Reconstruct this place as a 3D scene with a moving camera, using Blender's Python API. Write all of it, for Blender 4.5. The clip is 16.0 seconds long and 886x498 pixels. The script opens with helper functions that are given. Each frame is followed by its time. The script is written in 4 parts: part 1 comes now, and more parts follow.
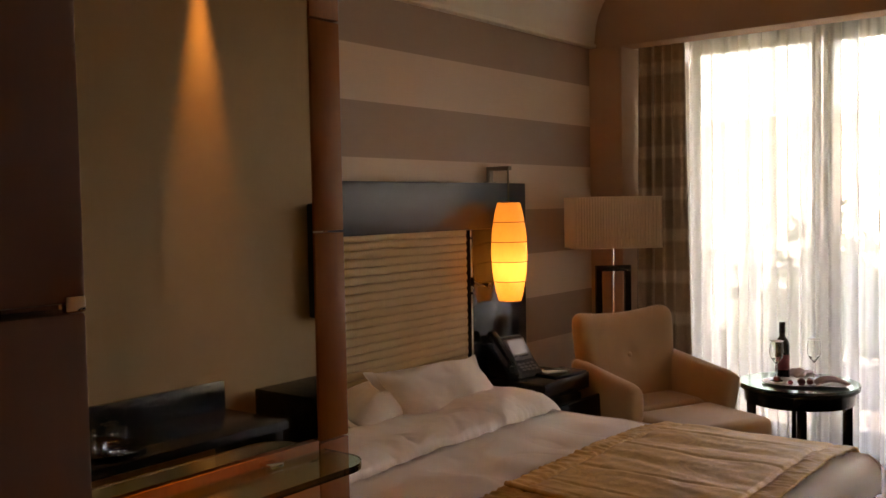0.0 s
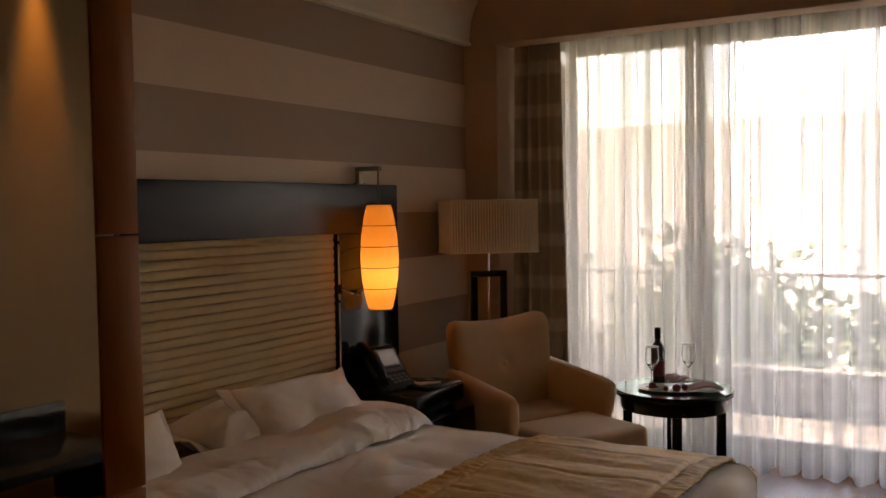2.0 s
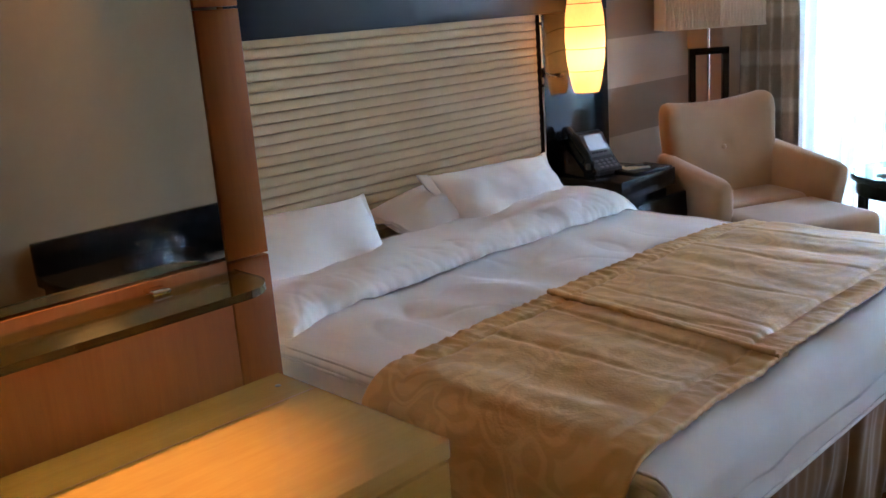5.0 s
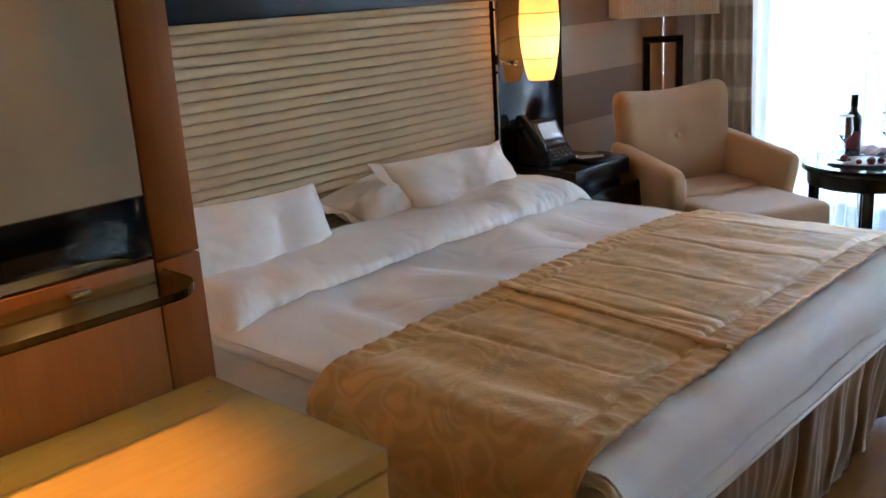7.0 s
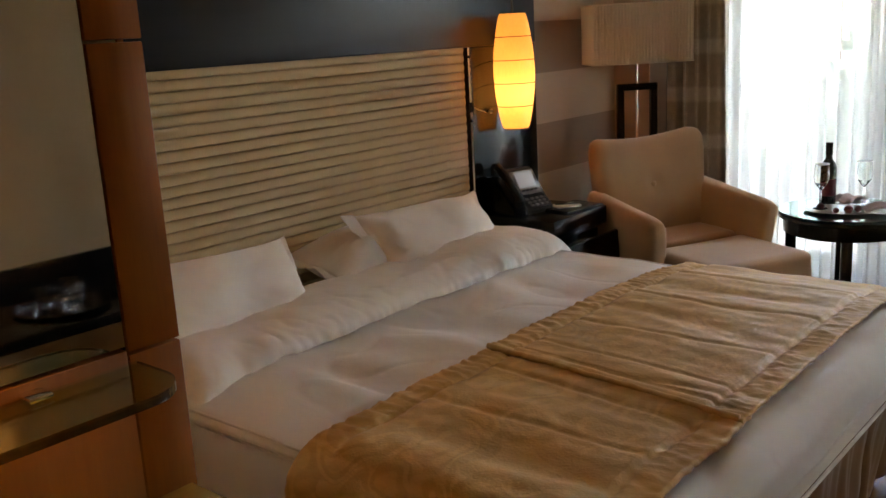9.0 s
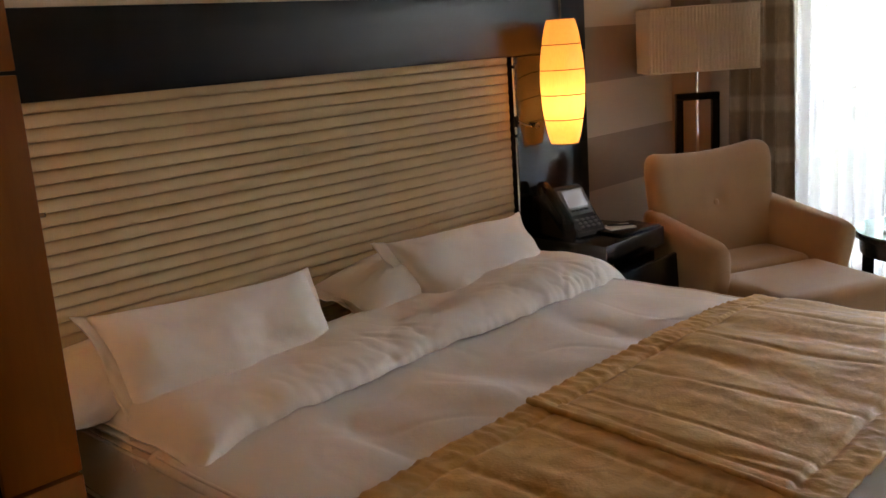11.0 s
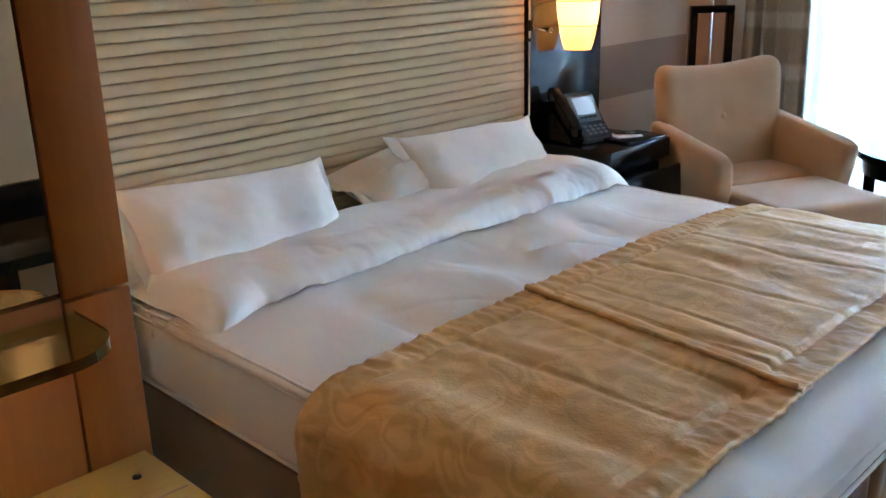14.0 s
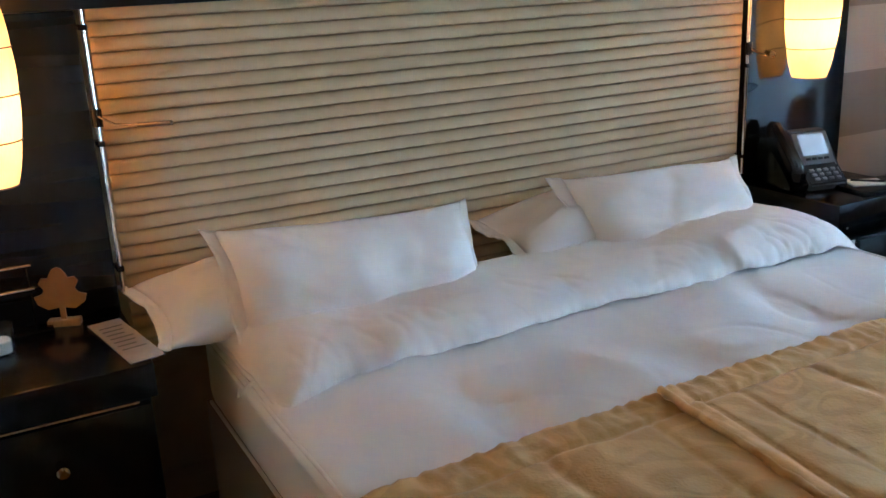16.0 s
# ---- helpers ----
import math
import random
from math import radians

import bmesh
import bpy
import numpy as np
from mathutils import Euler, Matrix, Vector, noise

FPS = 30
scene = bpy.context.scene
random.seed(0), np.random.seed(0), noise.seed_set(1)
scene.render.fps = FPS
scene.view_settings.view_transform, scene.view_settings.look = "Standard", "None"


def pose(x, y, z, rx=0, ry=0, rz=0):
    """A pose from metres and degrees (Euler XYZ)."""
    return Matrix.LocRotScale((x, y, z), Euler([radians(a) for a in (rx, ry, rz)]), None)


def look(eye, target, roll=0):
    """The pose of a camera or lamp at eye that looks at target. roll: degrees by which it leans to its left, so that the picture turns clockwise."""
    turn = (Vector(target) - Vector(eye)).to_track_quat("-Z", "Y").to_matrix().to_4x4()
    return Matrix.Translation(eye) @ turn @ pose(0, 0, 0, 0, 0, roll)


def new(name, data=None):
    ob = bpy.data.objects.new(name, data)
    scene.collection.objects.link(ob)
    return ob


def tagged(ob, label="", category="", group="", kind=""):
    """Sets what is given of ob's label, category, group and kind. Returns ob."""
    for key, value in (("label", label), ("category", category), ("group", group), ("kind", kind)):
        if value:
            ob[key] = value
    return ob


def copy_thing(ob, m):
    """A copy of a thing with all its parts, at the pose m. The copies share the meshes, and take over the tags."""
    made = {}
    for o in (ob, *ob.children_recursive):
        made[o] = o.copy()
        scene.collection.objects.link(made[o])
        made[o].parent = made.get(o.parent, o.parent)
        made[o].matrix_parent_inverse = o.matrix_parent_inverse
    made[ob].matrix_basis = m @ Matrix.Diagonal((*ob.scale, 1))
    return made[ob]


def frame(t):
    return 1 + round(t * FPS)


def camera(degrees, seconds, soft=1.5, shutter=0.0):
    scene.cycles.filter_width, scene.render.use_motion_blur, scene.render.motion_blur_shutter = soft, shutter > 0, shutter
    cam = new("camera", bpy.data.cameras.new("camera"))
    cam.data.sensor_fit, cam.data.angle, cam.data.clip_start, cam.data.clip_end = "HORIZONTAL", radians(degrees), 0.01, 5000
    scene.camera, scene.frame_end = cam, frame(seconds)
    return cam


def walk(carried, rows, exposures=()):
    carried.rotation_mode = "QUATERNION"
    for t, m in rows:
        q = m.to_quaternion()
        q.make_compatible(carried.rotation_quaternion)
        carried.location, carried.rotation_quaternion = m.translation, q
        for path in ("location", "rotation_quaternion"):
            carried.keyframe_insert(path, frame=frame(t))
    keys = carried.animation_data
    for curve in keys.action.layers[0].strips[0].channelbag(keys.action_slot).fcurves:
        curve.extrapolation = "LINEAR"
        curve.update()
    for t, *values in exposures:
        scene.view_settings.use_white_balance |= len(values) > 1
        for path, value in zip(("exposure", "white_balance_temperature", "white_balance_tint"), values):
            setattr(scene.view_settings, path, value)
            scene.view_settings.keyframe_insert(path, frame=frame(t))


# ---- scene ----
cam = camera(51.4, 16.0)
EXPOSURES = [(0, 4.82, 11500, 32), (0.5, 5.2, 11500, 33), (1, 5, 11300, 32), (1.5, 4.38, 11100, 32), (2.5, 4.02, 11500, 33), (3.2, 5.05, 9200, 23), (3.6, 5.75, 6200, 18), (4, 6, 5500, 11), (4.5, 5.98, 5500, 11),
             (7, 5.9, 6000, 12), (8, 5.52, 6600, 12), (10.5, 5.15, 10400, 25), (11, 5.25, 8300, 20), (11.5, 5.65, 5500, 9), (12, 5.9, 5400, 8), (12.5, 6, 5300, 7), (13, 6.2, 5700, 5), (13.5, 6.2, 5400, 6), (14, 6.26, 5500, 5), (14.5, 6.36, 5100, 5), (15, 6.58, 5100, 5), (15.5, 6.36, 4900, 6), (16, 6.16, 5200, 4)]
PATH = [
    (0, (-0.211, 0.123, 1.492), (-1.44, 1.699, 1.399), -1.1),
    (0.5, (-0.203, 0.135, 1.474), (-1.431, 1.704, 1.301), -1.1),
    (1, (-0.286, 0.258, 1.474), (-1.363, 1.936, 1.319), 1.0),
    (1.5, (-0.278, 0.292, 1.47), (-1.241, 2.04, 1.343), -0.4),
    (2, (-0.294, 0.358, 1.483), (-1.315, 2.076, 1.395), -0.9),
    (2.5, (-0.285, 0.413, 1.484), (-1.473, 2.021, 1.436), -1.8),
    (3, (-0.268, 0.457, 1.486), (-1.628, 1.923, 1.45), -3.1),
    (3.5, (-0.181, 0.462, 1.479), (-1.651, 1.813, 1.356), -3.7),
    (4, (-0.2, 0.502, 1.465), (-1.669, 1.819, 1.14), -4.4),
    (4.5, (-0.179, 0.496, 1.438), (-1.612, 1.808, 0.962), -4.8),
    (7, (-0.204, 0.555, 1.437), (-1.54, 1.942, 0.894), -3.6),
    (7.5, (-0.214, 0.543, 1.439), (-1.517, 1.973, 0.934), -2.8),
    (8, (-0.246, 0.55, 1.453), (-1.565, 1.984, 1.001), -2.4),
    (10.5, (-0.499, 0.822, 1.44), (-1.7, 2.347, 0.959), -4.7),
    (11, (-0.508, 0.873, 1.459), (-1.875, 2.264, 1.016), -4.0),
    (11.5, (-0.49, 0.869, 1.437), (-1.896, 2.215, 0.977), -3.1),
    (12, (-0.471, 0.868, 1.398), (-1.849, 2.165, 0.747), -3.2),
    (12.5, (-0.461, 0.789, 1.387), (-1.765, 2.122, 0.665), -1.9),
    (13, (-0.429, 0.723, 1.389), (-1.705, 2.052, 0.611), -0.6),
    (13.5, (-0.414, 0.709, 1.404), (-1.668, 2.074, 0.652), -0.7),
    (14, (-0.437, 0.796, 1.424), (-1.786, 2.136, 0.804), -1.6),
    (14.5, (-0.436, 0.953, 1.429), (-1.993, 2.087, 0.89), -1.5),
    (15, (-0.429, 1.069, 1.425), (-2.088, 2.033, 0.858), -1.5),
    (15.5, (-0.471, 1.188, 1.416), (-2.114, 2.167, 0.829), -1.7),
    (16, (-0.548, 1.297, 1.422), (-2.243, 2.186, 0.844), -2.8),
]
walk(cam, [(t, look(eye, target, roll)) for t, eye, target, roll in PATH], EXPOSURES)

# ---------------- world, sun, large lights ----------------
world = bpy.data.worlds.new("sky_world")
scene.world = world
world.use_nodes = True
wn = world.node_tree.nodes
sky = wn.new("ShaderNodeTexSky")
sky.sky_type, sky.sun_disc = "NISHITA", False
SUN_EL, SUN_AZ = radians(62), radians(40)
sky.sun_elevation, sky.sun_rotation = SUN_EL, SUN_AZ
sky.air_density, sky.dust_density = 1.0, 0.7
world.node_tree.links.new(sky.outputs[0], wn["Background"].inputs[0])
wn["Background"].inputs[1].default_value = 0.15


def lamp_light(name, kind, loc, energy, color, target=None, **more):
    data = bpy.data.lights.new(name, kind)
    data.energy, data.color = energy, color
    ob = new(name, data)
    ob.matrix_world = look(loc, target) if target else pose(*loc)
    return ob


sun = lamp_light("sun", "SUN", (0, 0, 20), 2.0, (1.0, 0.96, 0.90),
                 (-math.sin(SUN_AZ) * 20, -math.cos(SUN_AZ) * 20, 20 - 20 * math.tan(SUN_EL)))
sun.data.angle = radians(3)
# recessed halogen spots in the ceiling
SPOTS = [(-1.06, 0.87, 2.30, 1.75, 23), (1.235, 1.90, 2.77, 5.0, 25), (1.235, 2.83, 2.77, 5.0, 25), (1.235, 0.95, 2.77, 5.0, 25)]
for sx, sy, sz, watt, wide in SPOTS:
    s = lamp_light("halogen_spot", "SPOT", (sx, sy, sz - 0.03), watt, (1.0, 0.56, 0.22), (sx, sy, 0) if sx < 0 else (1.30, sy, 0.6))
    s.data.spot_size, s.data.spot_blend, s.data.shadow_soft_size = radians(wide), 1.0, 0.03
for ly in (1.348, 3.807):
    b = lamp_light("bulb_light", "POINT", (-2.67, ly, 1.19), 0.030, (1.0, 0.82, 0.58))
    b.data.shadow_soft_size = 0.035


# ---------------- materials ----------------
def material(name):
    m = bpy.data.materials.new(name)
    m.use_nodes = True
    t = m.node_tree
    return m, t, t.nodes["Principled BSDF"]


def node(t, kind, links=(), **values):
    n = t.nodes.new(kind)
    for key, v in values.items():
        n.inputs[key].default_value = v
    for key, source in links:
        t.links.new(source, n.inputs[key])
    return n


def coords(t, scale=(1, 1, 1), turn=(0, 0, 0), which="Object"):
    c = t.nodes.new("ShaderNodeTexCoord")
    return node(t, "ShaderNodeMapping", [("Vector", c.outputs[which])], Scale=scale, Rotation=turn).outputs[0]


def ramp(t, fac, stops, constant=False):
    r = t.nodes.new("ShaderNodeValToRGB")
    e = r.color_ramp.elements
    while len(e) < len(stops):
        e.new(0.5)
    for el, (p, c) in zip(e, stops):
        el.position, el.color = p, (*c, 1)
    if constant:
        r.color_ramp.interpolation = "CONSTANT"
    t.links.new(fac, r.inputs[0])
    return r.outputs[0]


def bump(t, bsdf, height, strength=0.3, distance=0.01):
    b = node(t, "ShaderNodeBump", [("Height", height)], Strength=strength, Distance=distance)
    t.links.new(b.outputs[0], bsdf.inputs["Normal"])


def mix(t, fac, a, b, mode="MIX"):
    n = t.nodes.new("ShaderNodeMix")
    n.data_type, n.blend_type = "RGBA", mode
    for sock, v in ((n.inputs[0], fac), (n.inputs[6], a), (n.inputs[7], b)):
        if isinstance(v, (int, float)):
            sock.default_value = v
        elif isinstance(v, tuple):
            sock.default_value = (*v, 1)
        else:
            t.links.new(v, sock)
    return n.outputs[2]


def noise_tex(t, vec, scale, detail=4.0, rough=0.55):
    return node(t, "ShaderNodeTexNoise", [("Vector", vec)], Scale=scale, Detail=detail, Roughness=rough).outputs[0]


def plain(name, color, rough=0.5, metal=0.0, vary=0.12, scale=8.0, grain=0.15, coat=0.0):
    m, t, b = material(name)
    v = coords(t)
    big = noise_tex(t, v, scale)
    fine = noise_tex(t, v, scale * 14)
    dark = tuple(c * (1 - vary) for c in color)
    light = tuple(min(1, c * (1 + vary)) for c in color)
    t.links.new(ramp(t, big, [(0.3, dark), (0.7, light)]), b.inputs["Base Color"])
    t.links.new(ramp(t, fine, [(0.25, (rough * 0.85,) * 3), (0.75, (min(1, rough * 1.15),) * 3)]), b.inputs["Roughness"])
    b.inputs["Metallic"].default_value = metal
    b.inputs["Coat Weight"].default_value = coat
    if grain:
        bump(t, b, fine, grain, 0.002)
    return m


def wood(name, a, b_, rough=0.35, along=(1, 1, 12), coat=0.2, vary=1.0):
    m, t, b = material(name)
    v = coords(t, along)
    streak = noise_tex(t, v, 9, 6, 0.6)
    broad = noise_tex(t, coords(t), 1.6, 2)
    col = ramp(t, streak, [(0.3, a), (0.72, b_)])
    col = mix(t, 0.35 * vary, col, ramp(t, broad, [(0.3, a), (0.7, b_)]))
    t.links.new(col, b.inputs["Base Color"])
    t.links.new(ramp(t, streak, [(0.2, (rough * 0.8,) * 3), (0.8, (rough * 1.2,) * 3)]), b.inputs["Roughness"])
    b.inputs["Coat Weight"].default_value, b.inputs["Coat Roughness"].default_value = coat, 0.15
    bump(t, b, streak, 0.06, 0.002)
    return m


def cloth(name, color, weave=900.0, rough=0.9, vary=0.08, sheen=0.3, wrinkle=0.0):
    m, t, b = material(name)
    v = coords(t)
    threads = node(t, "ShaderNodeTexWave", [("Vector", v)], Scale=weave / 10, Distortion=1.5).outputs[1]
    big = noise_tex(t, v, 5)
    col = ramp(t, big, [(0.3, tuple(c * (1 - vary) for c in color)), (0.7, tuple(min(1, c * (1 + vary)) for c in color))])
    t.links.new(col, b.inputs["Base Color"])
    b.inputs["Roughness"].default_value = rough
    b.inputs["Sheen Weight"].default_value = sheen
    fine = noise_tex(t, v, weave / 6, 2)
    if wrinkle:
        creases = noise_tex(t, v, 14, 5, 0.6)
        h = mix(t, 0.85, fine, creases)
        bump(t, b, h, wrinkle, 0.012)
    else:
        bump(t, b, fine, 0.2, 0.0015)
    return m


M = {}
M["wood_panel"] = wood("cherry_veneer", (0.29, 0.088, 0.012), (0.37, 0.122, 0.018), 0.48, (14, 14, 1.2), 0.0)
M["wood_panel"].node_tree.nodes["Principled BSDF"].inputs["Specular IOR Level"].default_value = 0.25
# Wardrobe veneer: cherry at less than half the wood_panel values
M["dark_veneer"] = wood("darker_cherry_veneer", (0.115, 0.030, 0.008), (0.155, 0.043, 0.012), 0.5, (14, 14, 1.2), 0.0)
M["counter_wood"] = wood("pale_sycamore_veneer", (0.56, 0.27, 0.048), (0.66, 0.35, 0.075), 0.14, (9, 1.1, 9), 0.3)
M["black"] = plain("black_lacquer", (0.008, 0.0075, 0.0075), 0.2, 0, 0.2, 5, 0.0, 0.0)
M["black"].node_tree.nodes["Principled BSDF"].inputs["Specular IOR Level"].default_value = 0.35
for key, name, gloss in (("black_board", "black_satin_veneer", 0.36), ("black_gloss", "black_gloss_lacquer", 0.14)):
    m, t, b = material(name)
    t.links.new(ramp(t, noise_tex(t, coords(t, (2, 0.4, 6)), 3, 2), [(0.3, (0.008, 0.009, 0.012)), (0.7, (0.011, 0.012, 0.016))]), b.inputs["Base Color"])
    b.inputs["Specular IOR Level"].default_value = 0.28 if key == "black_board" else 0.4
    b.inputs["Roughness"].default_value = gloss
    M[key] = m
M["ivory"] = plain("ivory_channel_fabric", (0.56, 0.42, 0.24), 0.85, 0, 0.04, 6, 0.0)
M["linen"] = cloth("white_cotton", (0.86, 0.80, 0.73), 1100, 0.85, 0.02, 0.1, 0.22)
M["linen_sheet"] = cloth("white_mattress_cover", (0.82, 0.75, 0.67), 900, 0.9, 0.04, 0.15, 0.12)
M["chair"] = cloth("beige_upholstery", (0.50, 0.30, 0.155), 800, 0.9, 0.07, 0.35)
M["skirt"] = cloth("champagne_satin", (0.28, 0.148, 0.050), 900, 0.5, 0.10, 0.1)
M["base_fabric"] = cloth("bed_base_fabric", (0.25, 0.155, 0.09), 700, 0.9)
M["chrome"] = plain("chrome", (0.85, 0.85, 0.86), 0.12, 1, 0.05, 20, 0.0)
M["bronze"] = plain("brushed_bronze", (0.22, 0.17, 0.12), 0.35, 1, 0.15, 25, 0.1)
M["ceiling"] = plain("cream_ceiling_paint", (0.80, 0.70, 0.57), 0.85, 0, 0.05, 2, 0.1)
M["cream_wall"] = plain("cream_wall_paint", (0.62, 0.53, 0.40), 0.8, 0, 0.05, 2, 0.12)
M["tan_wall"] = plain("tan_wall_vinyl", (0.41, 0.275, 0.145), 0.75, 0, 0.06, 2, 0.12)
M["pier"] = plain("taupe_wall_vinyl", (0.54, 0.36, 0.25), 0.75, 0, 0.05, 3, 0.15)
M["alu"] = plain("grey_aluminium_frame", (0.36, 0.36, 0.37), 0.45, 0.3, 0.08, 6, 0.05)
M["concrete"] = plain("pale_balcony_tile", (0.17, 0.17, 0.17), 0.7, 0, 0.1, 3, 0.1)
M["plastic"] = plain("dark_grey_plastic", (0.028, 0.033, 0.042), 0.6, 0, 0.1, 30, 0.1)
M["key"] = plain("grey_key_plastic", (0.16, 0.17, 0.19), 0.5, 0, 0.1, 30, 0.1)
M["paper"] = plain("white_paper", (0.74, 0.71, 0.68), 0.75, 0, 0.04, 30, 0.1)
M["card"] = plain("grey_card", (0.36, 0.32, 0.31), 0.35, 0, 0.08, 30, 0.05)
M["print"] = plain("grey_print", (0.18, 0.16, 0.16), 0.7, 0, 0.1, 40, 0.05)
M["leaf_wood"] = wood("orange_wood", (0.34, 0.13, 0.028), (0.44, 0.18, 0.04), 0.5, (6, 6, 2), 0.0)
M["porcelain"] = plain("white_porcelain", (0.75, 0.73, 0.70), 0.2, 0, 0.04, 10, 0.0, 0.5)
M["napkin"] = cloth("rose_napkin", (0.52, 0.36, 0.36), 900, 0.9)
M["berry"] = plain("dark_red_fruit", (0.16, 0.012, 0.012), 0.3, 0, 0.3, 60, 0.2)
M["rust_line"] = plain("dark_thread", (0.10, 0.05, 0.02), 0.8, 0, 0.1, 20, 0.0)
M["joint"] = plain("dark_joint", (0.035, 0.012, 0.006), 0.7, 0, 0.1, 20, 0.0)
M["label"] = plain("cream_label", (0.55, 0.50, 0.40), 0.7, 0, 0.05, 30, 0.05)
M["bark"] = plain("bark", (0.12, 0.09, 0.06), 0.95, 0, 0.3, 6, 0.4)
M["skirting"] = wood("dark_skirting", (0.10, 0.04, 0.018), (0.15, 0.06, 0.025), 0.4, (2, 12, 12))

# striped wallpaper: satin bands 23 cm high
m, t, b = material("striped_wallpaper")
v = coords(t)
sep = node(t, "ShaderNodeSeparateXYZ", [("Vector", v)])
zz = node(t, "ShaderNodeMath", [(0, sep.outputs[2])])
zz.operation = "ADD"
zz.inputs[1].default_value = 0.3902
band = node(t, "ShaderNodeMath", [(0, zz.outputs[0])])
band.operation = "DIVIDE"
band.inputs[1].default_value = 0.4644
frac = node(t, "ShaderNodeMath", [(0, band.outputs[0])])
frac.operation = "FRACT"
step = ramp(t, frac.outputs[0], [(0.0, (0, 0, 0)), (0.496, (0, 0, 0)), (0.504, (1, 1, 1)), (1.0, (1, 1, 1))])
weft = noise_tex(t, coords(t, (2, 2, 160)), 6, 3)
soft = noise_tex(t, v, 1.5)
pale = ramp(t, weft, [(0.2, (0.62, 0.45, 0.315)), (0.8, (0.70, 0.515, 0.365))])
deep = ramp(t, weft, [(0.2, (0.35, 0.225, 0.145)), (0.8, (0.40, 0.265, 0.175))])
t.links.new(mix(t, 0.08, mix(t, step, pale, deep), soft), b.inputs["Base Color"])
b.inputs["Roughness"].default_value = 0.62
bump(t, b, weft, 0.12, 0.001)
M["wallpaper"] = m

# parquet
m, t, b = material("oak_parquet")
v = coords(t)
brick = node(t, "ShaderNodeTexBrick", [("Vector", coords(t, (1, 1, 1), (0, 0, radians(90))))], Scale=1.0)
brick.inputs["Color1"].default_value, brick.inputs["Color2"].default_value = (0.18, 0.068, 0.016, 1), (0.225, 0.09, 0.022, 1)
brick.inputs["Mortar"].default_value = (0.12, 0.055, 0.02, 1)
brick.inputs["Mortar Size"].default_value = 0.0015
brick.inputs["Brick Width"].default_value, brick.inputs["Row Height"].default_value = 1.2, 0.09
grain = noise_tex(t, coords(t, (18, 1.5, 1)), 5, 5)
t.links.new(mix(t, 0.3, brick.outputs[0], ramp(t, grain, [(0.3, (0.16, 0.06, 0.014)), (0.7, (0.25, 0.105, 0.028))])), b.inputs["Base Color"])
t.links.new(ramp(t, grain, [(0.2, (0.19,) * 3), (0.8, (0.24,) * 3)]), b.inputs["Roughness"])
b.inputs["Specular IOR Level"].default_value = 0.17
bump(t, b, noise_tex(t, v, 2.5, 1), 0.02, 0.01)
M["parquet"] = m

# gold damask
m, t, b = material("gold_damask")
v = coords(t)
warp = noise_tex(t, v, 4, 2)
vo = node(t, "ShaderNodeTexVoronoi", [("Vector", mix(t, 0.33, v, warp))], Scale=10.0)
sharp = ramp(t, vo.outputs[0], [(0.20, (1, 1, 1)), (0.25, (0, 0, 0)), (0.36, (0, 0, 0)), (0.41, (1, 1, 1)), (0.52, (1, 1, 1)), (0.57, (0, 0, 0)), (0.74, (0, 0, 0)), (0.8, (1, 1, 1))])
fine = noise_tex(t, v, 160, 2)
crush = noise_tex(t, coords(t, (1, 1, 1)), 11, 4, 0.6)
t.links.new(mix(t, sharp, (0.66, 0.375, 0.115), (0.75, 0.46, 0.162)), b.inputs["Base Color"])
t.links.new(mix(t, sharp, (0.50,) * 3, (0.62,) * 3), b.inputs["Roughness"])
b.inputs["Sheen Weight"].default_value = 0.08
bump(t, b, mix(t, 0.85, fine, crush), 0.28, 0.02)
M["damask"] = m

# checked drape
m, t, b = material("checked_drape")
v = coords(t)
sep = node(t, "ShaderNodeSeparateXYZ", [("Vector", v)])
hz = node(t, "ShaderNodeMath", [(0, sep.outputs[2])])
hz.operation = "MULTIPLY"
hz.inputs[1].default_value = 1 / 0.235
hf = node(t, "ShaderNodeMath", [(0, hz.outputs[0])])
hf.operation = "FRACT"
bars = ramp(t, hf.outputs[0], [(0.0, (0, 0, 0)), (0.36, (0.0,) * 3), (0.44, (1, 1, 1)), (0.66, (1, 1, 1)), (0.74, (0, 0, 0))])
weft = noise_tex(t, coords(t, (90, 90, 8)), 5, 3)
base = ramp(t, weft, [(0.3, (0.21, 0.13, 0.075)), (0.7, (0.27, 0.175, 0.105))])
lite = ramp(t, weft, [(0.3, (0.32, 0.22, 0.145)), (0.7, (0.40, 0.285, 0.19))])
t.links.new(mix(t, bars, base, lite), b.inputs["Base Color"])
b.inputs["Roughness"].default_value, b.inputs["Sheen Weight"].default_value = 0.75, 0.3
bump(t, b, weft, 0.2, 0.001)
glow = node(t, "ShaderNodeBsdfTranslucent", [("Color", mix(t, bars, base, lite))])
both = node(t, "ShaderNodeMixShader", [(1, b.outputs[0]), (2, glow.outputs[0])], Fac=0.22)
t.links.new(both.outputs[0], t.nodes["Material Output"].inputs[0])
M["drape"] = m


